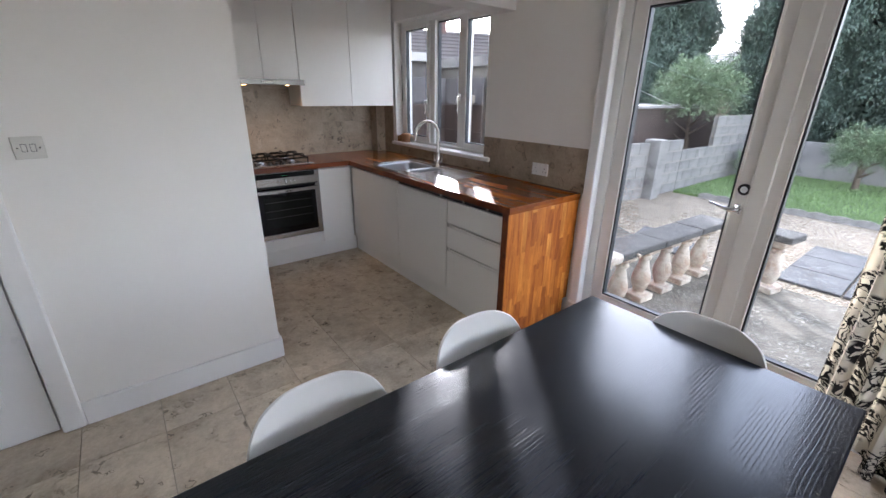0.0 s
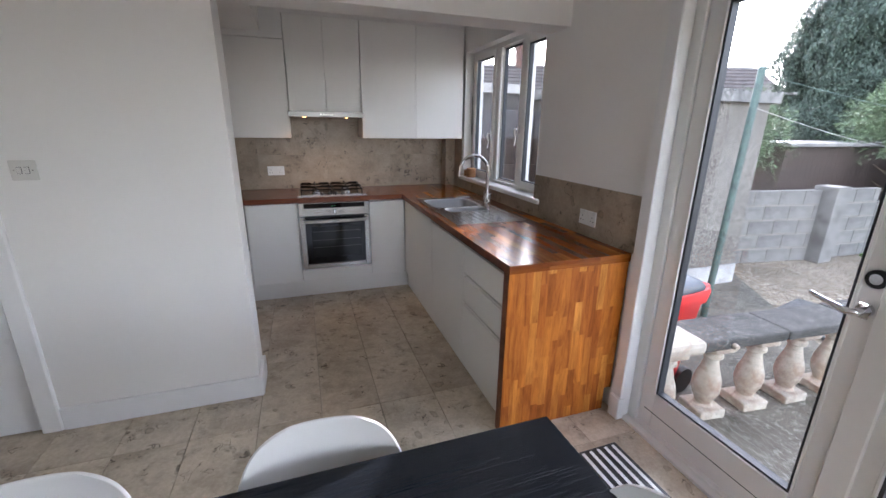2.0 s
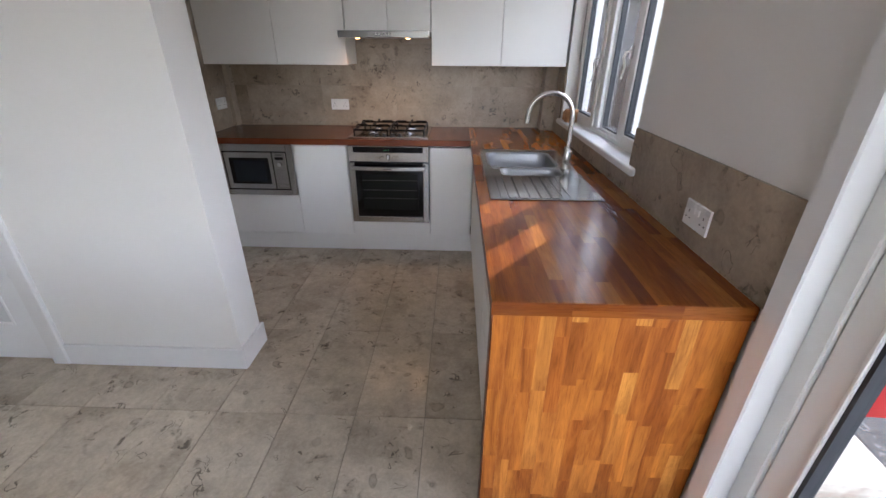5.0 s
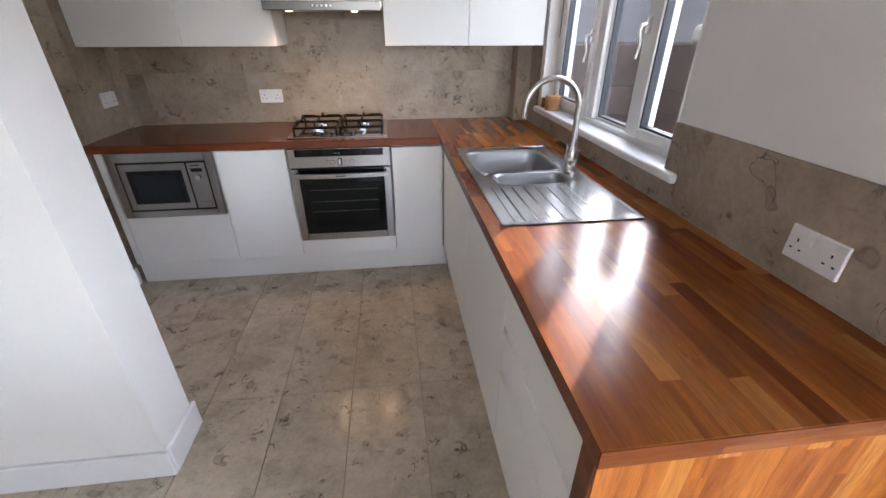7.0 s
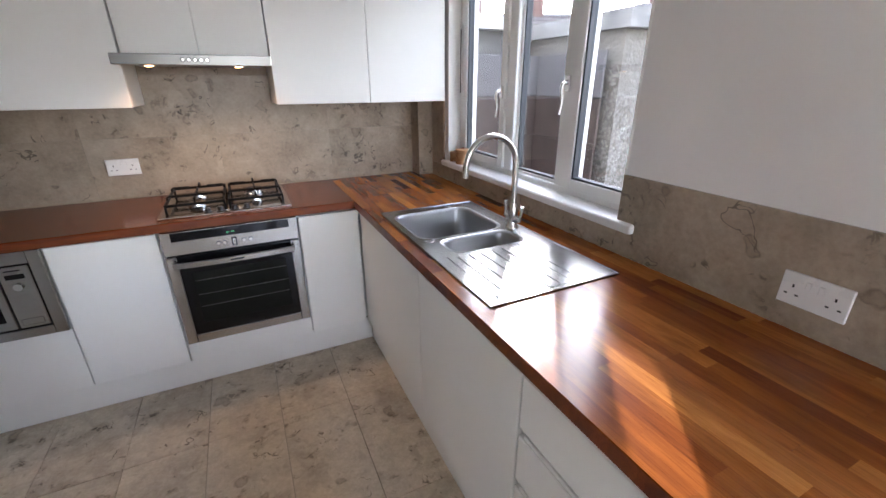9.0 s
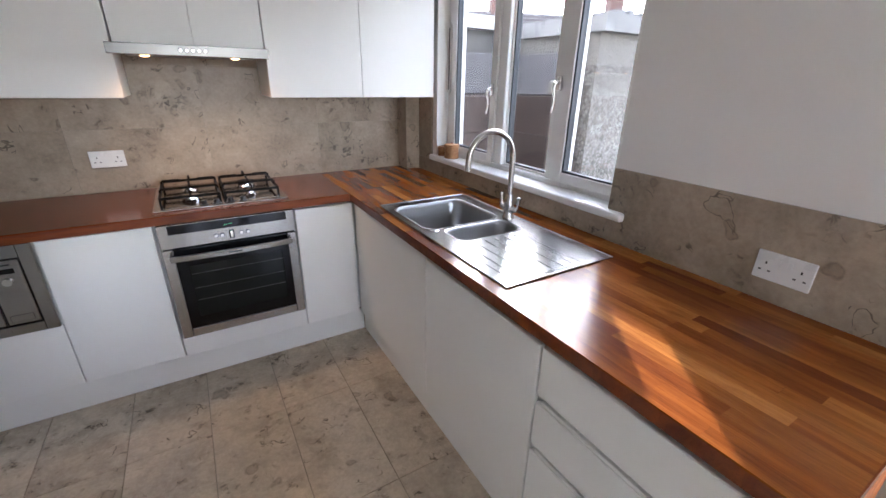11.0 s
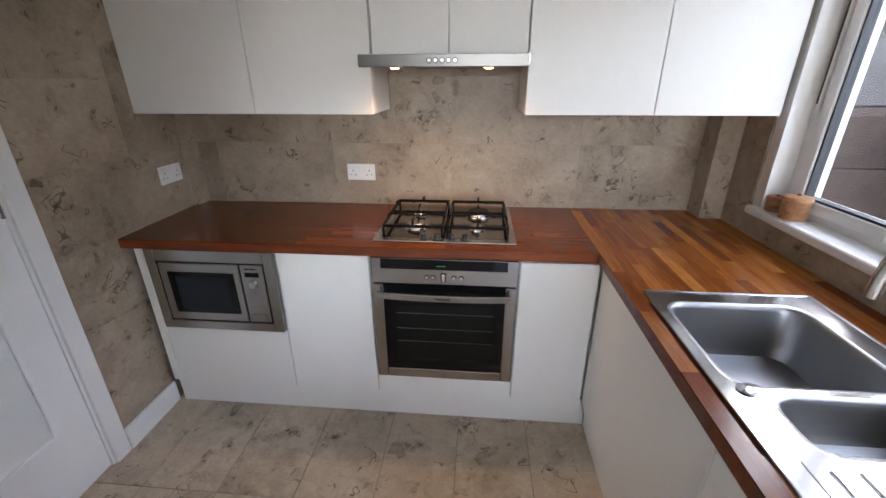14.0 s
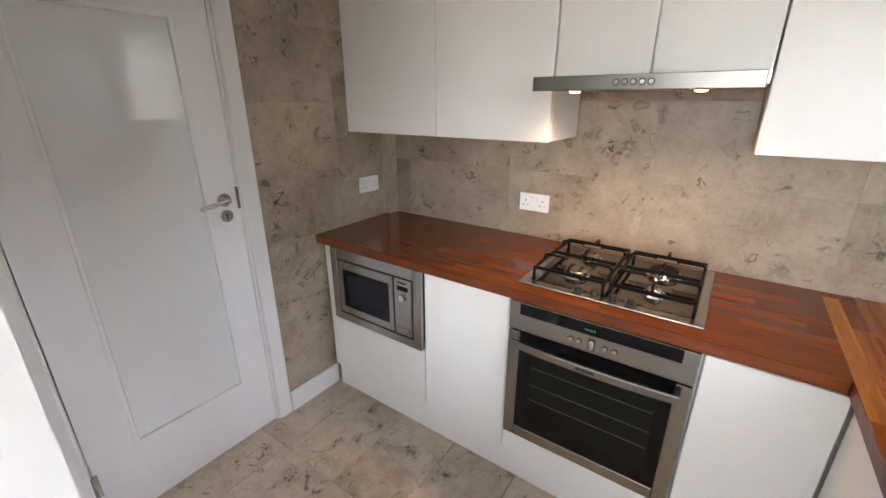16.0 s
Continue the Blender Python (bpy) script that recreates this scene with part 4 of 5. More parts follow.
md = part("microwave_door", boxes((-0.232, 0.128, -0.024, -0.005, 0.048, 0.326), bevel=0.004), M_STEEL, mw)
part("door_window", boxes((-0.195, 0.10, -0.0255, -0.0235, 0.088, 0.285), bevel=0.0), M_BLACKGLASS, md, "dark glass window")
part("inner_window", boxes((-0.165, 0.07, -0.0262, -0.0252, 0.108, 0.265)), M_MESHGLASS, md)
cp = part("control_panel", boxes((0.132, 0.232, -0.024, -0.005, 0.048, 0.326), bevel=0.004), M_STEEL, mw)
part("display", boxes((0.152, 0.212, -0.0255, -0.0235, 0.272, 0.292)), M_BLACKGLASS, cp)
part("dial", tube([(0.182, -0.023, 0.238), (0.182, -0.034, 0.238)], 0.015, 20), M_CHROME, cp, "", True)
for r in range(4):
    for c in range(3):
        part("key", boxes((0.150 + c * 0.024, 0.166 + c * 0.024, -0.0255, -0.0235, 0.190 - r * 0.022, 0.200 - r * 0.022), bevel=0.001), M_STEEL, cp)
part("panel_line", boxes((0.1285, 0.1315, -0.0230, -0.0225, 0.048, 0.326)), M_BLACK, cp)
for q in ((-0.238, 0.238, 0.0405, 0.0425), (-0.238, 0.238, 0.3310, 0.3330)):
    part("frame_line", boxes((q[0], q[1], -0.0232, -0.0222, q[2], q[3])), M_BLACK, tr)
part("door_release", boxes((0.146, 0.218, -0.026, -0.0235, 0.062, 0.09), bevel=0.002), M_STEEL, cp)
part("maker_mark", boxes((0.155, 0.205, -0.0252, -0.0238, 0.306, 0.311)), M_BLACK, cp)

# ---- extractor hood ----
hood = thing("extractor_hood", "slim stainless steel extractor with two lit lamps", "extractor hood", (1.245, 3.80, 1.548))
part("fascia", boxes((-0.302, 0.302, 0.0, 0.022, 0.0, 0.042), bevel=0.002), brushed("satin_hood_steel", (0.22, 0.216, 0.21), 0.3), hood)
part("body", boxes((-0.286, 0.308, 0.022, 0.470, 0.012, 0.042)), M_STEEL, hood)
part("filter", boxes((-0.26, 0.28, 0.09, 0.43, 0.006, 0.012)), brushed("filter_mesh", (0.4, 0.4, 0.39), 0.4, (200, 200, 200)), hood)
for i in range(5):
    b = part("button", tube([(-0.046 + i * 0.023, 0.001, 0.021), (-0.046 + i * 0.023, -0.005, 0.021)], 0.0068, 14), M_STEEL, hood, "", True)
    part("button_ring", tube([(-0.046 + i * 0.023, 0.001, 0.021), (-0.046 + i * 0.023, -0.003, 0.021)], 0.0098, 14), M_BLACK, b)
for x in (-0.178, 0.165):
    lp = part("lamp", lathe([(0.026, -0.002), (0.030, 0.0), (0.030, 0.012)], 20, (x, 0.045, 0)), M_CHROME, hood, "", True)
    part("bulb", lathe([(0.008, -0.0065), (0.014, -0.005), (0.017, -0.0021)], 16, (x, 0.045, 0)), M_LED, lp, "lit warm bulb", True)
    sp = new("hood_spot", bpy.data.lights.new("hood_spot", "SPOT"))
    sp.data.energy, sp.data.color, sp.data.spot_size, sp.data.spot_blend, sp.data.shadow_soft_size = 0.4, (1.0, 0.62, 0.32), radians(135), 1.0, 0.03
    sp.matrix_world = look((1.245 + x, 3.855, 1.534), (1.245 + x, 3.90, 0.9))


# ---- sockets and switches ----
def plate_thing(name, label, at, turn, wide, double):
    s = thing(name, label, "socket" if double else "light switch", at, turn, group="white wall plates")
    plastic = M_PLASTIC if double else M_SWITCH
    part("plate", boxes((-wide / 2, wide / 2, -0.009, 0.0, -0.042, 0.042), bevel=0.003, seg=2), plastic, s)
    if double:
        for side in (-1, 1):
            cx = side * 0.042
            part("rocker", boxes((side * 0.013 - 0.0055, side * 0.013 + 0.0055, -0.0125, -0.0085, 0.006, 0.028), bevel=0.0015), M_PLASTIC, s)
            for dx, dz, w, h in ((0, 0.008, 0.004, 0.008), (-0.0115, -0.014, 0.007, 0.004), (0.0115, -0.014, 0.007, 0.004)):
                part("pin_hole", boxes((cx + dx - w / 2, cx + dx + w / 2, -0.0096, -0.0088, dz - h / 2, dz + h / 2)), M_BLACK, s)
    else:
        for cx in (-0.013, 0.013):
            part("rocker_gap", boxes((cx - 0.0085, cx + 0.0085, -0.0096, -0.0088, -0.0145, 0.0145)), M_GASKET, s)
            part("rocker", boxes((cx - 0.0070, cx + 0.0070, -0.0135, -0.0085, -0.013, 0.013), bevel=0.0015), plastic, s)
        for cx in (-0.032, 0.032):
            part("screw", tube([(cx, -0.0088, 0), (cx, -0.0098, 0)], 0.003, 8), M_STEEL, s)
    return s


plate_thing("socket", "white double socket on the back wall tiles", (0.784, Y_BACK - 0.008, 1.068), 0, 0.146, True)
plate_thing("socket", "white double socket on the limestone splashback", (X_RIGHT + 0.001, 1.984, 1.002), -90, 0.138, True)
plate_thing("socket", "white double socket on the side wall tiles", (X_LEFT - 0.001, 4.08, 1.088), 90, 0.144, True)
plate_thing("light_switch", "white double light switch on the dividing wall", (-0.097, Y_STUB0, 1.284), 0, 0.092, False)

# ---- jars on the sill ----
def jar(label, x, y, r, h):
    j = thing("lidded_pot", label, "pot", (x, y, 1.0205), group="bamboo pots on the sill")
    bands = []
    n = 7
    for i in range(n):
        z = h * 0.76 * i / n
        bands += [(r * 0.985, z), (r, z + h * 0.03), (r, z + h * 0.76 / n - h * 0.02)]
    part("pot", lathe([(r * 0.9, 0)] + bands + [(r * 0.96, h * 0.76)], 24), M_BASKET, j, "", True)
    lid = part("lid", lathe([(r * 1.03, h * 0.765), (r * 1.04, h * 0.80), (r * 1.03, h * 0.88), (r * 0.5, h * 0.92), (r * 0.05, h * 0.925)], 24), M_BASKET, j, "", True)
    part("knob", lathe([(0.006, h * 0.92), (0.008, h * 0.97), (0.005, h * 1.0)], 12), M_EDGE, lid, "", True)


jar("round woven bamboo pot with flat lid on the sill", 2.562, 3.80, 0.045, 0.095)
jar("small bamboo pot with lid beside the window", 2.560, 3.90, 0.032, 0.065)

# ---- table ----
table = thing("dining_table", "black-stained wooden dining table with bare top", "table", (0.80, 0.49, 0), 0.4)
TX, TY = 0.805, 0.415
part("tabletop", boxes((-TX, TX, -TY, TY, 0.695, 0.725), bevel=0.004, seg=2), M_TABLE, table)
for sx in (-1, 1):
    for sy in (-1, 1):
        part("leg", boxes(*[tuple(sorted((sx * (TX - 0.05), sx * (TX - 0.12)))) + tuple(sorted((sy * (TY - 0.05), sy * (TY - 0.12)))) + (0.0, 0.694)], bevel=0.004), M_TABLE, table)
for s in ((-TX + 0.12, TX - 0.12, -TY + 0.06, -TY + 0.08), (-TX + 0.12, TX - 0.12, TY - 0.08, TY - 0.06)):
    part("apron", boxes((*s, 0.60, 0.694)), M_TABLE, table)
for s in ((-TX + 0.06, -TX + 0.08, -TY + 0.12, TY - 0.12), (TX - 0.08, TX - 0.06, -TY + 0.12, TY - 0.12)):
    part("apron", boxes((*s, 0.60, 0.694)), M_TABLE, table)


# ---- chairs ----
def shell_chair():
    """Moulded shell chair, facing local -y; origin on the floor under the seat."""
    c = thing("dining_chair", "white moulded plastic shell chair tucked under the table", "chair", group="chairs round the table")
    prof = [(-0.215, 0.415), (-0.20, 0.438), (-0.15, 0.442), (-0.05, 0.428), (0.06, 0.425), (0.13, 0.44), (0.175, 0.48), (0.20, 0.54), (0.222, 0.62), (0.238, 0.69), (0.25, 0.75), (0.256, 0.785), (0.258, 0.805)]
    half = [0.15, 0.185, 0.205, 0.218, 0.222, 0.222, 0.218, 0.212, 0.206, 0.195, 0.172, 0.135, 0.07]
    lift = [0.004, 0.012, 0.025, 0.038, 0.048, 0.05, 0.035, 0.02, 0.012, 0.006, 0.003, 0.001, 0.0]
    wrap = [0.0, 0.0, 0.0, 0.0, 0.004, 0.015, 0.035, 0.048, 0.052, 0.048, 0.038, 0.022, 0.007]
    bm = bmesh.new()
    grid = []
    for (y, z), w, l, k in zip(prof, half, lift, wrap):
        grid.append([bm.verts.new((w * u, y - k * abs(u) ** 2.2, z + l * abs(u) ** 2.2)) for u in [math.sin(math.pi / 2 * q / 8) for q in range(-8, 9)]])
    for a, b in zip(grid, grid[1:]):
        for i in range(16):
            bm.faces.new((a[i], a[i + 1], b[i + 1], b[i]))
    bmesh.ops.recalc_face_normals(bm, faces=bm.faces)
    top = bmesh.ops.solidify(bm, geom=bm.faces[:], thickness=0.009)
    sh = part("shell", bm, M_CHAIR, c, "", True)
    sub = sh.modifiers.new("smooth", "SUBSURF")
    sub.levels = sub.render_levels = 2
    for sx in (-1, 1):
        for y0, y1 in ((-0.10, -0.20), (0.10, 0.20)):
            part("leg", tube([(sx * 0.10, y0, 0.42), (sx * 0.19, y1, 0.011)], [0.014, 0.010], 10), M_LEGWOOD, c, "beech leg", True)
        part("stretcher", tube([(sx * 0.13, -0.13, 0.28), (sx * 0.13, 0.13, 0.28)], 0.004, 8), M_BLACK, c)
    return c


chair = shell_chair()
chair.matrix_basis = pose(0.45, 0.742, -0.011, 0, 0, 0)
copy_thing(chair, pose(1.004, 0.745, -0.011, 0, 0, -2))
copy_thing(chair, pose(1.405, 0.475, -0.011, 0, 0, -88))

# ---- floor mat ----
mat = thing("door_mat", "black doormat with white stripes beside the patio door", "doormat", (2.152, 1.155, 0.0), 1)
part("backing", boxes((-0.222, 0.222, -0.24, 0.24, 0.0, 0.008), bevel=0.003), M_BLACK, mat)
for i in range(10):
    x = -0.194 + i * 0.043
    part("stripe", boxes((x - 0.008, x + 0.008, -0.225, 0.225, 0.008, 0.010)), M_PLASTIC, mat, "white stripe")


# ---- curtain ----
def damask():
    m, nt, p = start("damask_fabric")
    tc = nt.nodes.new("ShaderNodeTexCoord")
    mp = nt.nodes.new("ShaderNodeMapping")
    nt.links.new(tc.outputs["UV"], mp.inputs[0])
    v = mp.outputs[0]
    wob = node(nt, "ShaderNodeTexNoise", Scale=9.0, Detail=2.0)
    nt.links.new(v, wob.inputs["Vector"])
    bent = nt.nodes.new("ShaderNodeMixRGB")
    bent.inputs[0].default_value = 0.12
    nt.links.new(v, bent.inputs[1])
    nt.links.new(wob.outputs["Color"], bent.inputs[2])
    lines = noise_tex(nt, bent.outputs[0], 26.0, 1.0, 0.4, 1.6)
    leaf = ramp(nt, lines, [(0.43, (0, 0, 0)), (0.45, (1, 1, 1)), (0.58, (1, 1, 1)), (0.60, (0, 0, 0))])
    blob = noise_tex(nt, v, 6.0, 2.0, 0.5, 0.6)
    where = ramp(nt, blob, [(0.42, (0, 0, 0)), (0.46, (1, 1, 1))])
    mask = blend(nt, 1.0, leaf, where, "MULTIPLY")
    weave = noise_tex(nt, v, 400, 2)
    cream = ramp(nt, weave, [(0.3, (0.60, 0.55, 0.46)), (0.7, (0.70, 0.66, 0.57))])
    nt.links.new(blend(nt, mask, cream, (0.012, 0.011, 0.012)), p.inputs["Base Color"])
    p.inputs["Roughness"].default_value = 0.85
    relief(nt, p, mask, 0.3, 0.003)
    return m


def curtain():
    c = thing("curtain", "cream curtain with black damask pattern beside the patio doors", "curtain", (2.40, 0.0, 0.0))
    bm = bmesh.new()
    uv = bm.loops.layers.uv.new("uv")
    nu, nv, length = 120, 16, 0.75
    grid = []
    for j in range(nv + 1):
        row = []
        for i in range(nu + 1):
            s = i / nu
            lead = 0.245 - 0.75 * s
            hem = 0.22 * max(0, 1 - s / 0.35) + 0.012
            z = hem + (2.12 - hem) * j / nv
            low = 1 - j / nv
            fold = (0.035 + 0.02 * low) * math.sin(2 * math.pi * (s * 8.5 + 0.08 * math.sin(3 * z)))
            row.append((bm.verts.new((fold - 0.05 * low * s, lead + 0.010 * math.sin(2 * math.pi * s * 17), z)), s * 1.6, z))
        grid.append(row)
    for a, b in zip(grid, grid[1:]):
        for i in range(nu):
            f = bm.faces.new((a[i][0], a[i + 1][0], b[i + 1][0], b[i][0]))
            for loop, q in zip(f.loops, (a[i], a[i + 1], b[i + 1], b[i])):
                loop[uv].uv = (q[1], q[2])
    bmesh.ops.solidify(bm, geom=bm.faces[:], thickness=0.003)
    part("drape", bm, damask(), c, "", True)
    part("curtain_pole", tube([(0.0, -0.75, 2.17), (0.0, 1.75, 2.17)], 0.014, 14), M_STEEL, c, "", True)
    for y in (-0.6, 1.72):
        part("bracket", tube([(0.0, y, 2.17), (0.13, y, 2.17)], 0.008, 8), M_STEEL, c)
    return c


curtain()

# ---- outside materials ----
def lichened(name, colour, stain, lichen, scale, spots):
    """Outdoor stone: broad damp stains, fine grit, pale lichen spots."""
    m, nt, p = start(name)
    v = place(nt, kind="Object")
    oi = nt.nodes.new("ShaderNodeObjectInfo")
    a = noise_tex(nt, v, scale, 8, 0.72, 0.2)
    col = ramp(nt, a, [(0.36, stain), (0.54, colour), (0.75, tuple(c * 1.3 for c in colour))])
    grit = noise_tex(nt, v, 130, 4, 0.75)
    col = blend(nt, 1.0, col, ramp(nt, grit, [(0.32, (0.45, 0.45, 0.45)), (0.62, (1, 1, 1))]), "MULTIPLY")
    dots = ramp(nt, noise_tex(nt, v, spots, 4, 0.7, 0.4), [(0.55, (0, 0, 0)), (0.60, (0.85, 0.85, 0.85))])
    dots = blend(nt, 1.0, dots, ramp(nt, noise_tex(nt, v, scale * 1.7, 3), [(0.38, (0, 0, 0)), (0.52, (1, 1, 1))]), "MULTIPLY")
    col = blend(nt, dots, col, lichen)
    col = blend(nt, 1.0, col, ramp(nt, oi.outputs["Random"], [(0, (0.8, 0.8, 0.82)), (1, (1.0, 1.0, 1.0))]), "MULTIPLY")
    nt.links.new(col, p.inputs["Base Color"])
    p.inputs["Roughness"].default_value = 0.8
    relief(nt, p, blend(nt, 0.5, a, grit), 0.6, 0.012)
    return m


M_GRAVEL = speckle("gravel", [(0.45, 0.375, 0.27), (0.31, 0.255, 0.18), (0.56, 0.49, 0.385), (0.22, 0.175, 0.125), (0.49, 0.415, 0.31)], 26, 0.9, 1.0, 0.03, 0.6)
M_CONC = lichened("patio_concrete", (0.17, 0.150, 0.115), (0.055, 0.053, 0.033), (0.29, 0.275, 0.24), 2.2, 34)
M_COPE = lichened("slate_coping", (0.085, 0.082, 0.075), (0.035, 0.036, 0.032), (0.20, 0.195, 0.175), 5.0, 42)
M_BALUST = weathered("cream_painted_stone", (0.52, 0.47, 0.385), (0.34, 0.24, 0.175), 6.0, 0.8, 0.25, 40)
M_DASH = speckle("pebbledash", [(0.28, 0.262, 0.232), (0.18, 0.162, 0.138), (0.34, 0.322, 0.29), (0.23, 0.21, 0.184), (0.30, 0.28, 0.25)], 46, 0.9, 0.4, 0.012, 0.8)
M_BLOCK = weathered("concrete_block", (0.23, 0.222, 0.205), (0.12, 0.117, 0.105), 4.0, 0.9, 0.6, 50)
M_RENDER = weathered("grey_render", (0.29, 0.275, 0.255), (0.17, 0.165, 0.15), 2.5)
M_DARKRENDER = weathered("dark_render", (0.15, 0.14, 0.128), (0.09, 0.085, 0.08), 1.5)
M_BROWN = weathered("brown_boards", (0.085, 0.06, 0.05), (0.05, 0.036, 0.03), 4.0, 0.55, 0.3)
M_OUTWHITE = paint("outdoor_white_paint", (0.42, 0.41, 0.385), 0.6, 0.16, 60, 0.1)
M_LIME = weathered("flaking_white_paint", (0.56, 0.55, 0.52), (0.36, 0.35, 0.33), 3.0, 0.8, 0.2, 30)
M_STREAK = lichened("streaked_concrete", (0.24, 0.232, 0.215), (0.10, 0.10, 0.095), (0.31, 0.30, 0.28), 4.0, 20)
M_PANEL = weathered("grey_painted_panel", (0.13, 0.122, 0.124), (0.09, 0.084, 0.086), 2.0, 0.7, 0.2)
M_PIPE = paint("beige_pipe_plastic", (0.20, 0.175, 0.14), 0.5, 0.1)
M_RED = paint("red_bin_plastic", (0.62, 0.028, 0.03), 0.38, 0.06, 60, 0.02)
M_BINLID = paint("grey_bin_lid", (0.075, 0.085, 0.10), 0.4, 0.08, 60, 0.02)
M_POLE = weathered("green_pole_paint", (0.10, 0.16, 0.14), (0.05, 0.07, 0.06), 12.0, 0.6)
M_SLAB = lichened("paving_slab", (0.115, 0.117, 0.117), (0.066, 0.068, 0.068), (0.24, 0.24, 0.23), 3.0, 36)
M_GRASS = leafy("lawn_grass", (0.09, 0.15, 0.045), (0.16, 0.23, 0.085))
M_SOIL = weathered("lawn_soil", (0.09, 0.15, 0.04), (0.055, 0.10, 0.028), 5.0)
M_CYP = leafy("cypress_leaf", (0.018, 0.034, 0.024), (0.043, 0.068, 0.047))
# near-black green that paints the shade between the conifer leaves
M_CROWNSHADE = weathered("crown_shade", (0.016, 0.030, 0.018), (0.006, 0.012, 0.008), 6.0, 0.9, 1.0, 12)
M_SHRUB = leafy("shrub_leaf", (0.05, 0.085, 0.040), (0.13, 0.18, 0.095))
M_BARK = weathered("bark", (0.12, 0.09, 0.06), (0.06, 0.045, 0.03), 12.0)
M_ROOF = weathered("roof_tiles", (0.12, 0.10, 0.092), (0.07, 0.06, 0.056), 2.0)
M_PALEROOF = weathered("pale_roof_tiles", (0.30, 0.28, 0.265), (0.20, 0.185, 0.175), 2.0)
M_BRICK = weathered("red_brick", (0.16, 0.085, 0.066), (0.10, 0.06, 0.05), 3.0)

# ---- ground, patio, lawn ----
bm = boxes((-60, 2.79, -60, 60, Z_YARD - 0.3, Z_YARD), (2.79, 90, -60, 60, Z_YARD - 0.3, Z_YARD))
ground = tagged(new("ground", mesh_of("ground", bm, M_GRAVEL)), "pale gravel yard", "ground", kind="structure")
structure("patio", boxes((X_OUT, 4.98, -3.5, 1.82, Z_YARD, Z_PATIO), bevel=0.01), M_CONC, "weathered grey concrete patio with moss")
bm = bmesh.new()
skin(bm, [[bm.verts.new((x, y, z)) for x, y in ((X_OUT, 1.83), (5.3, 1.83), (6.8, 4.06), (X_OUT, 4.06))] for z in (Z_YARD, Z_YARD + 0.012)])
structure("yard", bm, M_CONC, "dark concrete yard in front of the shed")
structure("lawn", boxes((9.65, 14.2, -8, 4.0, Z_YARD, Z_YARD + 0.05)), M_SOIL, "green lawn")
bm = bmesh.new()
r2 = random.Random(7)
for i in range(16000):
    x, y = r2.uniform(9.68, 14.1), r2.uniform(-3.5, 3.95)
    a, h, w = r2.uniform(0, 6.28), r2.uniform(0.03, 0.075), 0.008
    dx, dy, lx, ly = math.cos(a) * w, math.sin(a) * w, r2.uniform(-0.03, 0.03), r2.uniform(-0.03, 0.03)
    z = Z_YARD + 0.05
    bm.faces.new([bm.verts.new(q) for q in ((x - dx, y - dy, z), (x + dx, y + dy, z), (x + lx, y + ly, z + h))])
solid("grass", bm, M_GRASS, "short green lawn grass", "grass", kind="stuff")
edging = thing("lawn_edging", "scalloped concrete edging along the lawn", "edging", (9.6, 0, Z_YARD))
seg_bm = bmesh.new()
prof = [(0.3 * i / 10 - 0.15, 0.07 + 0.05 * math.sin(math.pi * (0.15 + 0.7 * i / 10))) for i in range(11)]
fr = [seg_bm.verts.new((-0.02, a, b)) for a, b in prof] + [seg_bm.verts.new((-0.02, 0.15, 0)), seg_bm.verts.new((-0.02, -0.15, 0))]
bk = [seg_bm.verts.new((v.co.x + 0.04, v.co.y, v.co.z)) for v in fr]
skin(seg_bm, [fr, bk])
seg_me = mesh_of("edging_stone", seg_bm, M_RENDER)
for i in range(18):
    e = new("edging_stone", seg_me)
    e.parent = edging
    e.matrix_basis = pose(0, 3.3 - i * 0.3, 0)
path = thing("paving", "square of blue-grey paving slabs in the gravel", "paving", (6.8, 0.5, Z_YARD))
for i in range(3):
    for j in range(3):
        piece("slab", (0.58, 0.58, 0.03), M_SLAB, path, (-0.6 + i * 0.6, 0.35 - j * 0.6, 0.018), 0, 0.006)
for sx, sy in ((6.0, 2.35), (6.3, 2.75)):
    tagged(piece("loose_slab", (0.6, 0.45, 0.03), M_SLAB, None, (sx, sy, Z_YARD + 0.03), 12, 0.006), "loose grey paving slab lying on gravel", "paving slab", "loose slabs")

# ---- balustrade ----
def baluster_mesh():
    bm = lathe([(r, 0.9 * z) for r, z in ((0.056, 0.07), (0.045, 0.085), (0.052, 0.11), (0.072, 0.16), (0.080, 0.21), (0.075, 0.27), (0.055, 0.34), (0.042, 0.40), (0.040, 0.425), (0.058, 0.44), (0.058, 0.46), (0.046, 0.475), (0.066, 0.50))], 20)
    box(bm, -0.092, 0.092, -0.092, 0.092, 0.0, 0.063, bevel=0.008)
    box(bm, -0.080, 0.080, -0.085, 0.085, 0.45, 0.518, bevel=0.012)
    return mesh_of("baluster", bm, M_BALUST, True)


BAL = baluster_mesh()


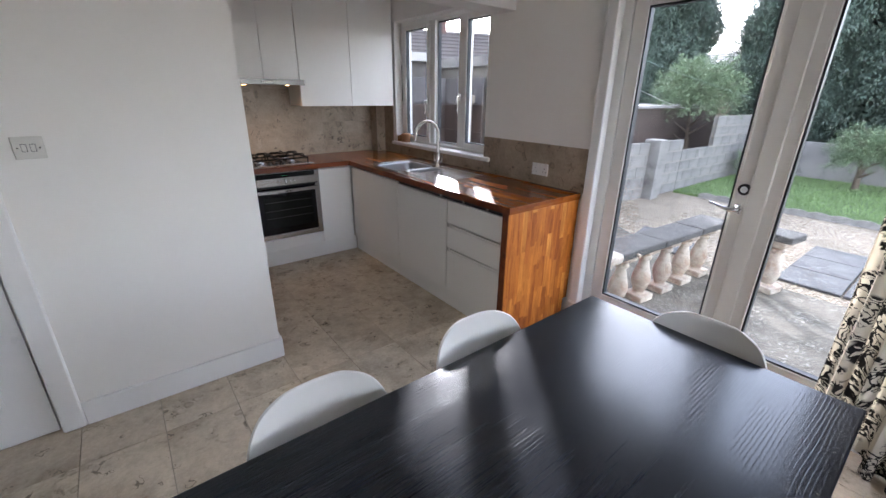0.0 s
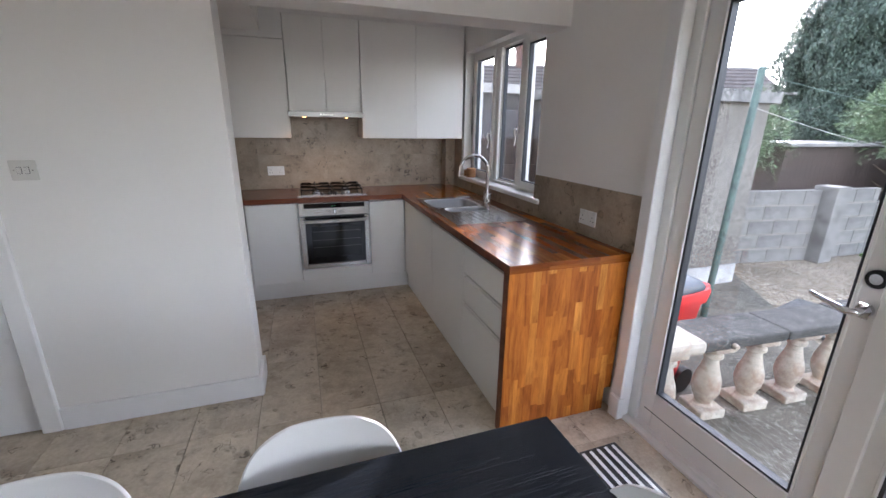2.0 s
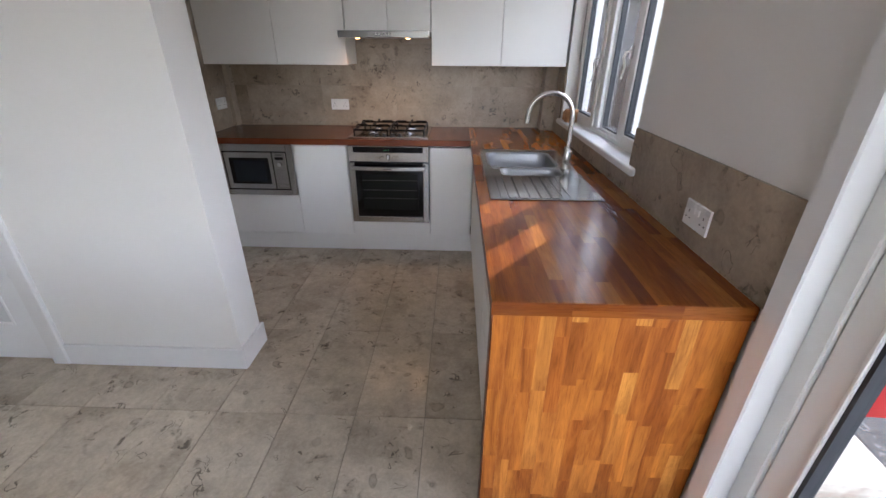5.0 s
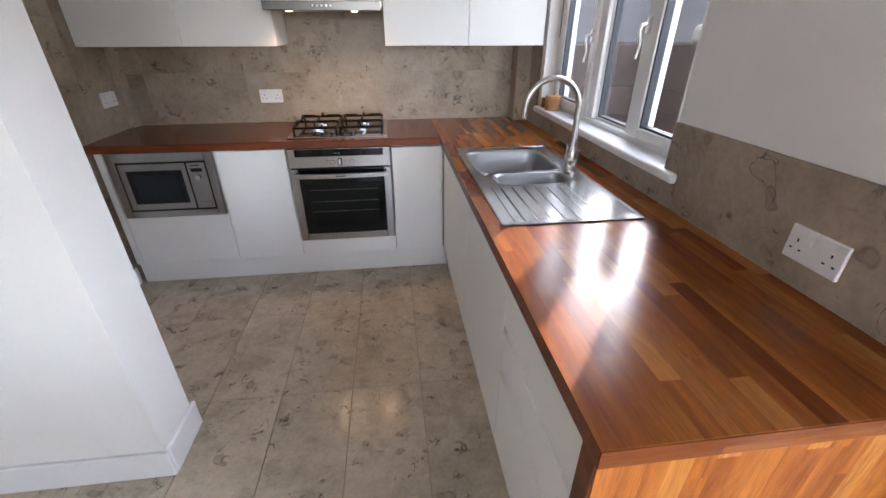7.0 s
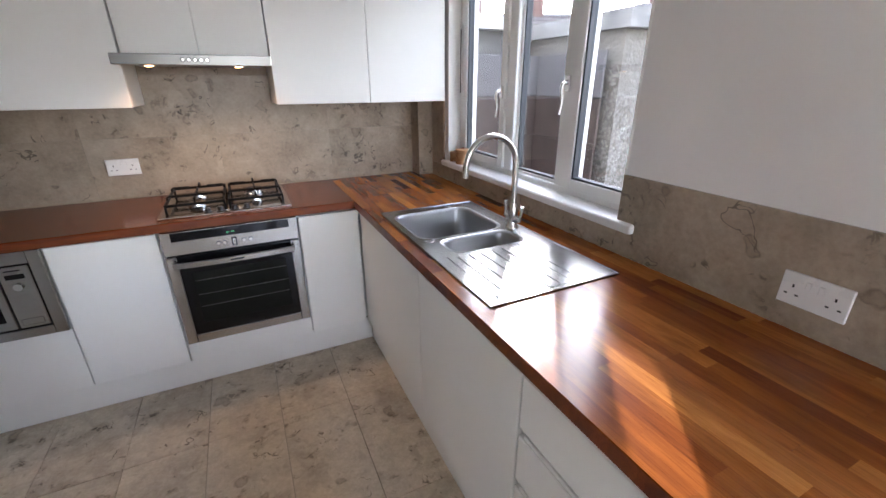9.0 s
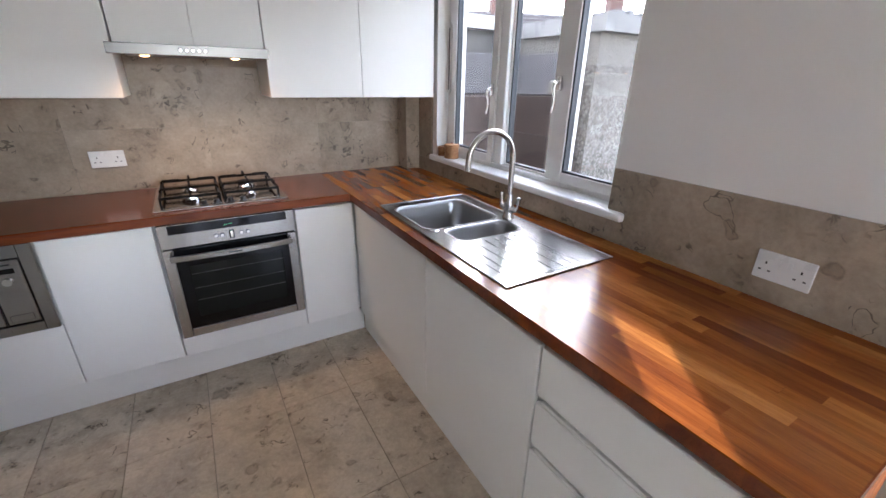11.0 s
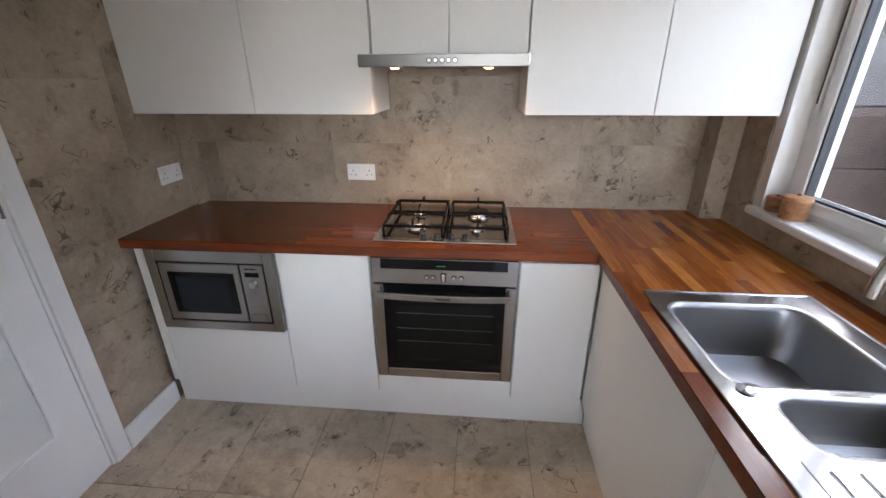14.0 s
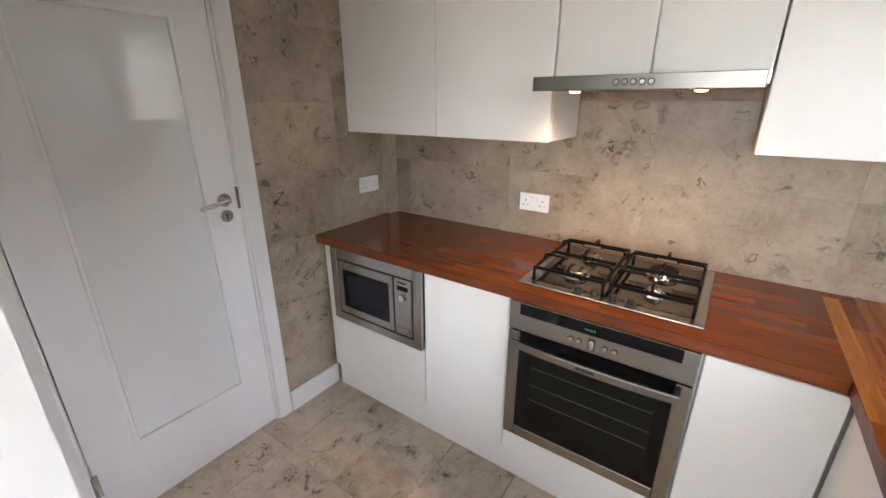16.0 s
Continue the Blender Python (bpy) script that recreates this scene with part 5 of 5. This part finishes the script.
def balustrade(label, at, turn, count, step, coping, cap):
    b = thing("balustrade", label, "balustrade", at, turn, group="garden balustrade")
    for i in range(count):
        o = new("baluster", BAL)
        o.parent = b
        o.matrix_basis = pose(i * step, 0, 0, 0, 0, i * 37 % 9 - 4)
    k = 0
    x = coping[0]
    while x < coping[1] - 0.05:
        x2 = min(x + 0.62, coping[1])
        part("coping_stone", boxes((x, x2 - 0.006, -0.14, 0.14, 0.519, 0.585 - 0.004 * (k % 2)), bevel=0.014, seg=2), M_COPE, b, "dark lichened stone coping")
        x, k = x2, k + 1
    if cap:
        part("pier_cap", boxes((-0.28, 0.10, -0.16, 0.16, 0.519, 0.605), bevel=0.03, seg=2), M_BALUST, b, "white painted pier cap")
        part("drain_knob", tube([(0.30, -0.13, 0.548), (0.30, -0.165, 0.543)], 0.016, 10), M_BALUST, b, "", True)
    return b


balustrade("cream stone balustrade with dark coping along the patio", (2.95, 1.675, Z_PATIO), -4.0, 6, 0.338, (0.10, 1.86), True)
balustrade("short cream stone balustrade with dark coping at the corner", (4.78, 0.98, Z_PATIO), 82, 2, 0.36, (-0.14, 0.44), False)

# ---- shed ----
SH_Y, SH_X0, SH_X1, SH_Z = 3.75, 3.72, 6.38, 1.80
shed = thing("shed", "pebbledashed garden shed with brown door and flat roof", "shed", (5.4, SH_Y, Z_YARD))


def sh(*s):
    return boxes(*[(a - 5.4, b - 5.4, c - SH_Y, d - SH_Y, e - Z_YARD, f - Z_YARD) for a, b, c, d, e, f in s])


DX0, DX1, DZ = 4.52, 5.342, 1.575
part("wall", sh((SH_X0, DX0, SH_Y, SH_Y + 2.2, Z_YARD, SH_Z), (DX1, SH_X1, SH_Y, SH_Y + 2.2, Z_YARD, SH_Z), (DX0, DX1, SH_Y, SH_Y + 2.2, DZ, SH_Z), (DX0, DX1, SH_Y + 0.1, SH_Y + 2.2, Z_YARD, DZ)), M_DASH, shed)
part("render_plinth", sh((DX1 + 0.121, SH_X1 + 0.01, SH_Y - 0.02, SH_Y, Z_YARD, -0.21), (SH_X0, DX0 - 0.121, SH_Y - 0.02, SH_Y, Z_YARD, -0.21)), M_LIME, shed, "flaking white painted plinth")
rf = part("roof", sh((SH_X0 - 0.06, SH_X1 + 0.06, SH_Y - 0.08, SH_Y + 2.3, SH_Z, SH_Z + 0.11)), M_STREAK, shed, "grey concrete roof edge with dark streaks")
r5 = random.Random(21)
for i in range(26):
    x = SH_X0 + 0.05 + i * 0.113 + r5.uniform(-0.03, 0.03)
    part("moss_lump", sh((x, x + r5.uniform(0.04, 0.11), SH_Y - 0.075, SH_Y - 0.01, SH_Z + 0.108, SH_Z + r5.uniform(0.118, 0.14))), M_STREAK, rf)
sd = part("door", sh((DX0, DX1, SH_Y + 0.045, SH_Y + 0.08, Z_YARD, DZ)), M_BROWN, shed, "dark brown boarded door")
for i in range(7):
    x = DX0 + 0.006 + i * 0.116
    part("board", sh((x + 0.0015, x + 0.1145, SH_Y + 0.030, SH_Y + 0.045, Z_YARD + 0.02, DZ - 0.012)), M_BROWN, sd)
part("bolt", sh((DX1 - 0.20, DX1 - 0.01, SH_Y + 0.012, SH_Y + 0.030, 0.62, 0.66)), M_STEEL, sd, "steel bolt")
part("door_surround", sh((DX0 - 0.12, DX0, SH_Y - 0.025, SH_Y + 0.05, Z_YARD, DZ + 0.09), (DX1, DX1 + 0.12, SH_Y - 0.025, SH_Y + 0.05, Z_YARD, DZ + 0.09), (DX0, DX1, SH_Y - 0.025, SH_Y + 0.05, DZ, DZ + 0.09)), M_LIME, shed, "white painted door surround")

# fence and neighbour's wall beyond the kitchen window
fence = thing("fence", "dark brown boarded fence beside the shed", "fence", (2.84, 4.55, Z_YARD))
for i in range(6):
    piece("board", (1.69, 0.022, 0.305), M_BROWN, fence, (0.015, 0.004 * (i % 2), 0.155 + i * 0.309), 0, 0.003)
    piece("board", (0.70, 0.022, 0.305), M_BROWN, fence, (0.815 + 0.004 * (i % 2), -0.37, 0.155 + i * 0.309), 90, 0.003)
piece("panel", (1.69, 0.02, 0.30), M_PANEL, fence, (0.015, 0.0, 2.008), 0, 0.003)
piece("panel", (0.70, 0.02, 0.30), M_PANEL, fence, (0.815, -0.37, 2.008), 90, 0.003)
part("rail", boxes((-0.83, 0.80, 0.012, 0.05, 1.2, 1.28)), M_BROWN, fence)
pipe = thing("downpipe", "pale beige plastic downpipe with square hopper", "downpipe", (3.56, 3.95, Z_YARD))
part("pipe", tube([(0, 0, 0), (0, 0, 1.87)], 0.028, 14), M_PIPE, pipe, "", True)
part("hopper", boxes((-0.055, 0.055, -0.05, 0.05, 1.86, 1.97), bevel=0.03, seg=3), M_PIPE, pipe)
nb = thing("neighbour_building", "grey rendered outbuilding with pale flat roof edge", "building", (3.0, 4.78, Z_YARD))
part("wall", boxes((-1.3, 0.64, 0, 2.5, 0, 2.35)), M_DARKRENDER, nb)
part("roof", boxes((-1.35, 0.65, -0.10, 2.6, 2.35, 2.45)), M_OUTWHITE, nb)

# ---- wheelie bin ----
wb = thing("wheelie_bin", "red wheelie bin with domed dark grey lid", "bin", (3.40, 2.30, Z_YARD + 0.012), 8)
bm = bmesh.new()
skin(bm, [[bm.verts.new((x, y, z)) for x, y in rounded(-wx, wx, -wy, wy, 0.05, 3)]
          for z, wx, wy in ((0.0, 0.19, 0.21), (0.45, 0.225, 0.25), (0.76, 0.25, 0.275), (0.775, 0.275, 0.295), (0.86, 0.285, 0.305), (0.875, 0.28, 0.30))])
part("body", bm, M_RED, wb, "", True)
bm = bmesh.new()
skin(bm, [[bm.verts.new((x - 0.02, y, z + (0.05 - 0.16 * x) * k)) for x, y in rounded(-wx, wx, -wy, wy, 0.06, 4)]
          for z, wx, wy, k in ((0.876, 0.255, 0.292, 0), (0.90, 0.258, 0.295, 0.1), (0.925, 0.24, 0.27, 0.35), (0.94, 0.20, 0.22, 0.6), (0.948, 0.12, 0.14, 0.8), (0.95, 0.04, 0.05, 0.9))])
ld = part("lid", bm, M_BINLID, wb, "domed dark grey lid", True)
part("grip", tube([(0.222, -0.11, 0.908), (0.242, 0.0, 0.908), (0.222, 0.11, 0.908)], 0.013, 10), M_BLACK, ld, "", True)
part("handle", boxes((0.27, 0.40, -0.22, 0.22, 0.79, 0.865), bevel=0.02, seg=2), M_RED, wb)
for sy in (-1, 1):
    part("wheel", tube([(0.24, sy * 0.20, 0.10), (0.24, sy * 0.25, 0.10)], 0.10, 18), M_BLACK, wb, "", True)

# ---- washing line pole ----
pole = thing("washing_line_pole", "tall green metal washing line pole", "pole", (5.06, 3.05, Z_YARD + 0.012), 0)
part("post", tube([(0, 0, 0), (0.02, -0.01, 1.2), (0.05, -0.02, 2.52)], 0.033, 14), M_POLE, pole, "", True)
def line_from(a, b, sag):
    pts = [Vector(a).lerp(Vector(b), i / 12) - Vector((0, 0, sag * 4 * (i / 12) * (1 - i / 12))) for i in range(13)]
    return tube(pts, 0.0035, 5)
wash = thing("washing_line", "thin green washing line across the garden", "washing line", (0, 0, 0))
part("line", line_from((5.1, 3.03, 1.99), (13.0, 2.6, 1.1), 0.05), M_POLE, wash)
part("line", line_from((5.1, 3.03, 1.7), (12.0, 5.0, 1.2), 0.05), M_OUTWHITE, wash)

# ---- block walls ----
def block_wall(name, label, a, turn, length, rows, steps=None):
    w = thing(name, label, "wall", (a[0], a[1], Z_YARD), turn, kind="structure")
    part("mortar", boxes((0, length, 0.008, 0.092, 0, rows * 0.225 - 0.01)), M_GROUT, w)
    for r in range(rows):
        x = -0.225 if r % 2 else 0.0
        while x < length - 0.02:
            x0, x1 = max(x, 0), min(x + 0.44, length)
            if x1 - x0 > 0.05:
                piece("block", (round(x1 - x0, 3), 0.1, 0.215), M_BLOCK, w, ((x0 + x1) / 2, 0.05, r * 0.225 + 0.1075), 0, 0.005)
            x += 0.45
    return w


block_wall("wall_garden", "grey concrete block garden wall", (6.42, 4.42), -8, 2.12, 5)
block_wall("wall_garden", "lower grey concrete block garden wall", (8.8, 4.10), -2, 1.03, 5)
block_wall("wall_garden", "stepped down grey concrete block garden wall", (9.84, 4.06), -2, 1.6, 4)
block_wall("wall_garden", "grey concrete block garden wall behind the lawn bed", (11.3, 4.02), -2, 2.8, 7)
pier = solid("pier", boxes((8.50, 8.80, 3.93, 4.25, Z_YARD, 0.70), bevel=0.01), M_BLOCK, "grey concrete block pier in the garden wall", "pier", kind="structure")
structure("wall_far", boxes((14.2, 14.4, -9, 4.3, Z_YARD, 0.45)), M_RENDER, "low grey rendered wall at the garden end")


# ---- trees ----
def reach(a, z, size, seed, cone):
    """Uneven outline of a crown at angle a and relative height z (-1 to 1)."""
    q = Vector((math.cos(a) * 1.3, math.sin(a) * 1.3, z * 2.2 + seed))
    base = math.sqrt(max(0.0, 1 - abs(z) ** 2.6)) * ((1.05 - 0.3 * (z + 1)) if cone else 1.0)
    return base * (0.86 + (0.30 if size[0] > 1.4 else 0.5) * noise.noise(q * 1.4) + (0.14 if size[0] > 1.4 else 0.4) * noise.noise(q * 4.0) + 0.10 * noise.noise(q * 9.0))


def crown(centre, size, count, leaf, seed, cone=False):
    """Leaf sprays in layers near the uneven outline, thinner towards the inside."""
    r = random.Random(seed)
    verts, faces = [], []
    for i in range(count):
        a, z = r.uniform(0, 2 * math.pi), r.uniform(-1, 1)
        f = reach(a, z, size, seed, cone) * (1.02 - min(abs(r.gauss(0, 0.10)), 0.5))
        p = Vector((math.cos(a) * size[0] * f, math.sin(a) * size[1] * f, z * size[2] + r.gauss(0, 0.03))) + Vector(centre)
        n = Vector((math.cos(a) + r.gauss(0, 0.7), math.sin(a) + r.gauss(0, 0.7), r.gauss(0.3, 0.7))).normalized()
        u = n.cross(Vector((r.gauss(0, 0.5), r.gauss(0, 0.5), 1))).normalized() * leaf * r.uniform(0.3, 0.55)
        v = n.cross(u).normalized() * leaf * r.uniform(0.7, 1.5)
        k = len(verts)
        verts += [p - v, p + u, p + v, p - u]
        faces.append((k, k + 1, k + 2, k + 3))
    return verts, faces


def sprays(centre, size, count, leaf, seed):
    """Arching twigs from the middle, set with small leaves; a feathery open outline."""
    r = random.Random(seed)
    verts, faces, twigs = [], [], bmesh.new()
    per = 44
    for t in range(count // per):
        a, up = r.uniform(0, 2 * math.pi), r.uniform(-0.55, 1.0)
        span = r.uniform(0.75, 1.2)
        out = Vector((math.cos(a) * size[0] * math.sqrt(1 - up * up * 0.8), math.sin(a) * size[1] * math.sqrt(1 - up * up * 0.8), size[2] * up)) * span
        bend = Vector((r.gauss(0, 0.12), r.gauss(0, 0.12), r.uniform(0.05, 0.35))) * size[2]
        way = [Vector(centre) + out * q + bend * math.sin(math.pi * q) for q in (0.1, 0.4, 0.7, 1.0)]
        if t % 3 == 0:
            tube(way, [0.012, 0.008, 0.005, 0.002], 4, twigs)
        for k in range(per):
            q = 0.25 + 0.77 * r.random() ** 0.8
            p = Vector(centre) + out * q + bend * math.sin(math.pi * q) + Vector((r.gauss(0, 1), r.gauss(0, 1), r.gauss(0, 1))) * 0.075 * (1.2 - q * 0.7)
            d = (out.normalized() + Vector((r.gauss(0, 0.6), r.gauss(0, 0.6), r.gauss(0, 0.6)))).normalized()
            u = d.cross(Vector((r.gauss(0, 1), r.gauss(0, 1), r.gauss(0, 1)))).normalized() * leaf * r.uniform(0.2, 0.36)
            v = d * leaf * r.uniform(0.6, 1.2)
            n = len(verts)
            verts += [p - v, p + u, p + v, p - u]
            faces.append((n, n + 1, n + 2, n + 3))
    return verts, faces, twigs


def crown_core(centre, size, seed, cone):
    """Solid dark core under the leaves; its colour stands for shade inside the crown."""
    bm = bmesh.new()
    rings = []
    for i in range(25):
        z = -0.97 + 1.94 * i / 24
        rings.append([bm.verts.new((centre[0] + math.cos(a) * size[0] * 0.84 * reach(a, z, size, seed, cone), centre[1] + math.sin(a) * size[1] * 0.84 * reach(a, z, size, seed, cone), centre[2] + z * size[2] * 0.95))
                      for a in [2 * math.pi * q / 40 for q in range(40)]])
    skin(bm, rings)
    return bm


def tree(name, label, at, trunk_h, centre_z, size, count, leaf, material, seed, cone=False):
    t = thing(name, label, "tree" if name == "tree" else "shrub", at, group="garden planting")
    r = random.Random(seed)
    part("trunk", tube([(0, 0, 0), (0.05, 0.03, trunk_h * 0.5), (0.0, 0.08, trunk_h)], [size[0] * 0.07 + 0.03, size[0] * 0.05 + 0.02, 0.02], 8), M_BARK, t)
    for i in range(5):
        a = r.uniform(0, 6.28)
        z = min(trunk_h * r.uniform(0.35, 0.8), centre_z)
        part("limb", tube([(0.03, 0.03, z), (math.cos(a) * size[0] * 0.4, math.sin(a) * size[1] * 0.4, z + size[2] * 0.3)], [0.04, 0.01], 6), M_BARK, t)
    me = bpy.data.meshes.new("crown")
    if name == "tree":
        verts, faces = crown((0, 0, centre_z), size, count, leaf, seed, cone)
    else:
        verts, faces, twigs = sprays((0, 0, centre_z), size, count, leaf, seed)
        part("twigs", twigs, M_BARK, t)
    me.from_pydata(verts, [], faces)
    me.materials.append(material)
    cr = new("crown", me)
    cr.parent = t
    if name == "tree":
        part("inner_boughs", crown_core((0, 0, centre_z), size, seed, cone), M_CROWNSHADE, cr, "added dark core coloured as the shade inside the crown", True)
    return t


tree("tree", "tall dense dark green conifer beyond the garden wall", (15.5, 7.9, Z_YARD), 4.2, 2.9, (1.9, 1.95, 3.1), 90000, 0.042, M_CYP, 11)
tree("tree", "tall dark conifer at the end of the garden", (16.0, 3.95, Z_YARD), 4.6, 3.1, (1.7, 1.8, 3.9), 90000, 0.042, M_CYP, 12)
tree("tree", "broad dark conifer at the end of the garden", (16.8, 1.0, Z_YARD), 4.0, 2.9, (2.2, 2.3, 3.5), 80000, 0.046, M_CYP, 13)
tree("shrub", "feathery light green shrub behind the block wall", (12.4, 5.05, Z_YARD), 1.6, 1.95, (0.95, 1.0, 0.95), 15000, 0.045, M_SHRUB, 14)
tree("shrub", "light green shrub behind the shed", (8.8, 6.2, Z_YARD), 1.8, 1.7, (1.1, 1.0, 0.9), 18000, 0.034, M_SHRUB, 15)
tree("shrub", "small green bush at the foot of the wall", (12.6, 3.4, Z_YARD), 0.5, 0.45, (0.5, 0.4, 0.4), 5000, 0.032, M_SHRUB, 16)
tree("shrub", "leafy shrub beside the lawn", (13.2, 1.6, Z_YARD), 0.8, 0.8, (0.6, 0.7, 0.6), 9000, 0.034, M_SHRUB, 17)
tree("shrub", "leafy shrub along the end wall", (13.6, 0.2, Z_YARD), 0.9, 1.0, (0.6, 0.9, 0.8), 10000, 0.034, M_SHRUB, 18)


# ---- boarded shed behind the block wall ----
hut = thing("garden_hut", "dark weathered boarded hut with pale corrugated roof", "hut", (12.2, 5.4, Z_YARD))
part("core", boxes((-2.7, 2.9, 0.03, 1.6, 0, 1.70)), M_BROWN, hut)
for i in range(39):
    piece("board", (0.136, 0.02, 1.70), M_BROWN, hut, (-2.63 + i * 0.14, 0.018, 0.85))
part("roof", boxes((-2.8, 3.0, -0.12, 1.7, 1.70, 1.76)), M_RENDER, hut, "pale corrugated roof edge")

# ---- houses beyond ----
def house(label, at, turn, w, d, wall_h, roof_h, chimneys, tiles=M_ROOF):
    h = thing("house", label, "house", at, turn, group="houses beyond the garden")
    part("wall", boxes((-w / 2, w / 2, -d / 2, d / 2, 0, wall_h)), M_BRICK, h)
    bm = bmesh.new()
    a = [bm.verts.new((x, y, z)) for x, y, z in ((-w / 2 - 0.3, -d / 2 - 0.3, wall_h - 0.1), (-w / 2 - 0.3, d / 2 + 0.3, wall_h - 0.1), (-w / 2 - 0.3, 0, wall_h + roof_h))]
    b = [bm.verts.new((-v.co.x, v.co.y, v.co.z)) for v in a]
    skin(bm, [a, b])
    bmesh.ops.recalc_face_normals(bm, faces=bm.faces)
    rf = part("roof", bm, tiles, h, "tiled roof")
    for i in range(1, 9):
        for sy in (-1, 1):
            q = i / 9
            y, z = sy * (d / 2 + 0.3) * (1 - q), wall_h - 0.1 + (roof_h + 0.1) * q
            part("tile_course", boxes((-w / 2 - 0.3, w / 2 + 0.3, y - 0.05, y + 0.05, z - 0.02, z + 0.05)), tiles, rf)
    for x in chimneys:
        ch = part("chimney", boxes((x - 0.45, x + 0.45, -0.35, 0.35, wall_h + roof_h - 0.6, wall_h + roof_h + 1.1), (x - 0.5, x + 0.5, -0.4, 0.4, wall_h + roof_h + 0.95, wall_h + roof_h + 1.1)), M_BRICK, rf)
        for q in (-0.2, 0.2):
            part("chimney_pot", lathe([(0.12, 0), (0.1, 0.35)], 10, (x + q, 0, wall_h + roof_h + 1.1)), M_ROOF, ch)
    for i in range(4):
        x = -w / 2 + w * (i + 0.5) / 4
        wi = part("window", boxes((x - 0.55, x + 0.55, -d / 2 - 0.03, -d / 2 + 0.02, wall_h * 0.55, wall_h * 0.9)), M_OUTWHITE, h)
        part("pane", boxes((x - 0.47, x + 0.47, -d / 2 - 0.04, -d / 2 - 0.02, wall_h * 0.58, wall_h * 0.87)), M_BLACKGLASS, wi)
    return h


house("terraced brick houses with brown tiled roof and chimneys", (20, 24, -0.5), -20, 19, 7, 3.8, 2.1, (-5.2, -1.5, 6.3))
house("distant brick house with tiled roof past the trees", (44, 15, -0.5), 75, 14, 8, 3.8, 1.9, (), M_PALEROOF)

# ---- tiles: the floor and the clad walls ----
TW, TL = 0.3125, 0.61
x = 1.325 - 9 * TW
while x < X_OUT - 0.2:
    y = 2.66 - 9 * TL
    while y < Y_BACK:
        xa, xb, ya, yb = max(x, X_DIN), min(x + TW, 2.545), max(y, Y_DIN), min(y + TL, Y_BACK)
        if xb - xa > 0.02 and yb - ya > 0.02:
            piece("tile", (round(xb - xa, 3) - 0.0025, round(yb - ya, 3) - 0.0025, 0.010), M_FLOOR, floor, ((xa + xb) / 2, (ya + yb) / 2, -0.005), 0, 0.0008)
        y += TL
    x += TW


def clad(parent, axis, face, u0, u1, v0, v1, us, vs, skip=()):
    """Wall tiles with joints at the given places; axis 'y': the face looks to -y; 'x': to +x; '-x': to -x."""
    us = [u0] + [u for u in us if u0 < u < u1] + [u1]
    vs = [v0] + [v for v in vs if v0 < v < v1] + [v1]
    for a, b in zip(us, us[1:]):
        for c, d in zip(vs, vs[1:]):
            if any(a < s[1] - 0.001 and b > s[0] + 0.001 and c < s[3] - 0.001 and d > s[2] + 0.001 for s in skip):
                continue
            w, h, t = round(b - a, 3) - 0.0012, round(d - c, 3) - 0.0012, 0.010
            cu, cv = (a + b) / 2, (c + d) / 2
            if axis == "y":
                ob, at, turn = piece("tile", (w, t, h), M_TILE, parent, (0, 0, 0), 0, 0.0005), (cu, face + t / 2, cv), 0
            else:
                s = -1 if axis == "x" else 1
                ob, at, turn = piece("tile", (w, t, h), M_TILE, parent, (0, 0, 0), 0, 0.0005), (face + s * t / 2, cu, cv), 90
            ob.matrix_basis = pose(*at, 0, 0, turn)


part("grout", boxes((X_LEFT, X_RIGHT, Y_BACK + 0.0015, Y_BACK + 0.009, 0.60, 2.1)), M_GROUT, wall_back)
part("grout", boxes((X_LEFT - 0.009, X_LEFT - 0.0015, 3.434, Y_BACK, 0.0, Z_CEIL - 0.01)), M_GROUT, wall_left)
part("grout", boxes((X_RIGHT + 0.0015, X_RIGHT + 0.009, 1.606, Y_BACK, Z_TOP, 0.983)), M_GROUT, wall_right)
clad(wall_back, "y", Y_BACK, X_LEFT, X_RIGHT, 0.60, 2.1, [0.02, 0.64, 1.25, 1.87, 2.49], [0.9, 1.212, 1.52, 1.83])
clad(wall_left, "x", X_LEFT, 3.433, Y_BACK, 0.0, Z_CEIL - 0.01, [3.88, 4.2], [0.28, 0.59, 0.90, 1.205, 1.515, 1.825, 2.13])
clad(wall_right, "-x", X_RIGHT, 1.605, WIN_YR, Z_TOP, 1.18, [], [])
clad(wall_right, "-x", X_RIGHT, WIN_YR, Y_BACK, Z_TOP, 0.984, [3.15, 3.76], [])
clad(wall_right, "-x", X_RIGHT, WIN_Y1 + 0.042, Y_BACK, 0.984, 1.40, [], [])
boxing = structure("boxing", boxes((2.425, X_RIGHT - 0.001, 4.165, Y_BACK - 0.001, Z_TOP + 0.0015, 1.373), bevel=0.001), M_TILE, "limestone-clad pipe boxing in the corner")
structure("boxing", boxes((X_LEFT + 0.001, X_LEFT + 0.03, 4.205, Y_BACK - 0.001, Z_TOP + 0.0015, 1.373), bevel=0.001), M_TILE, "narrow limestone-clad boxing in the corner")
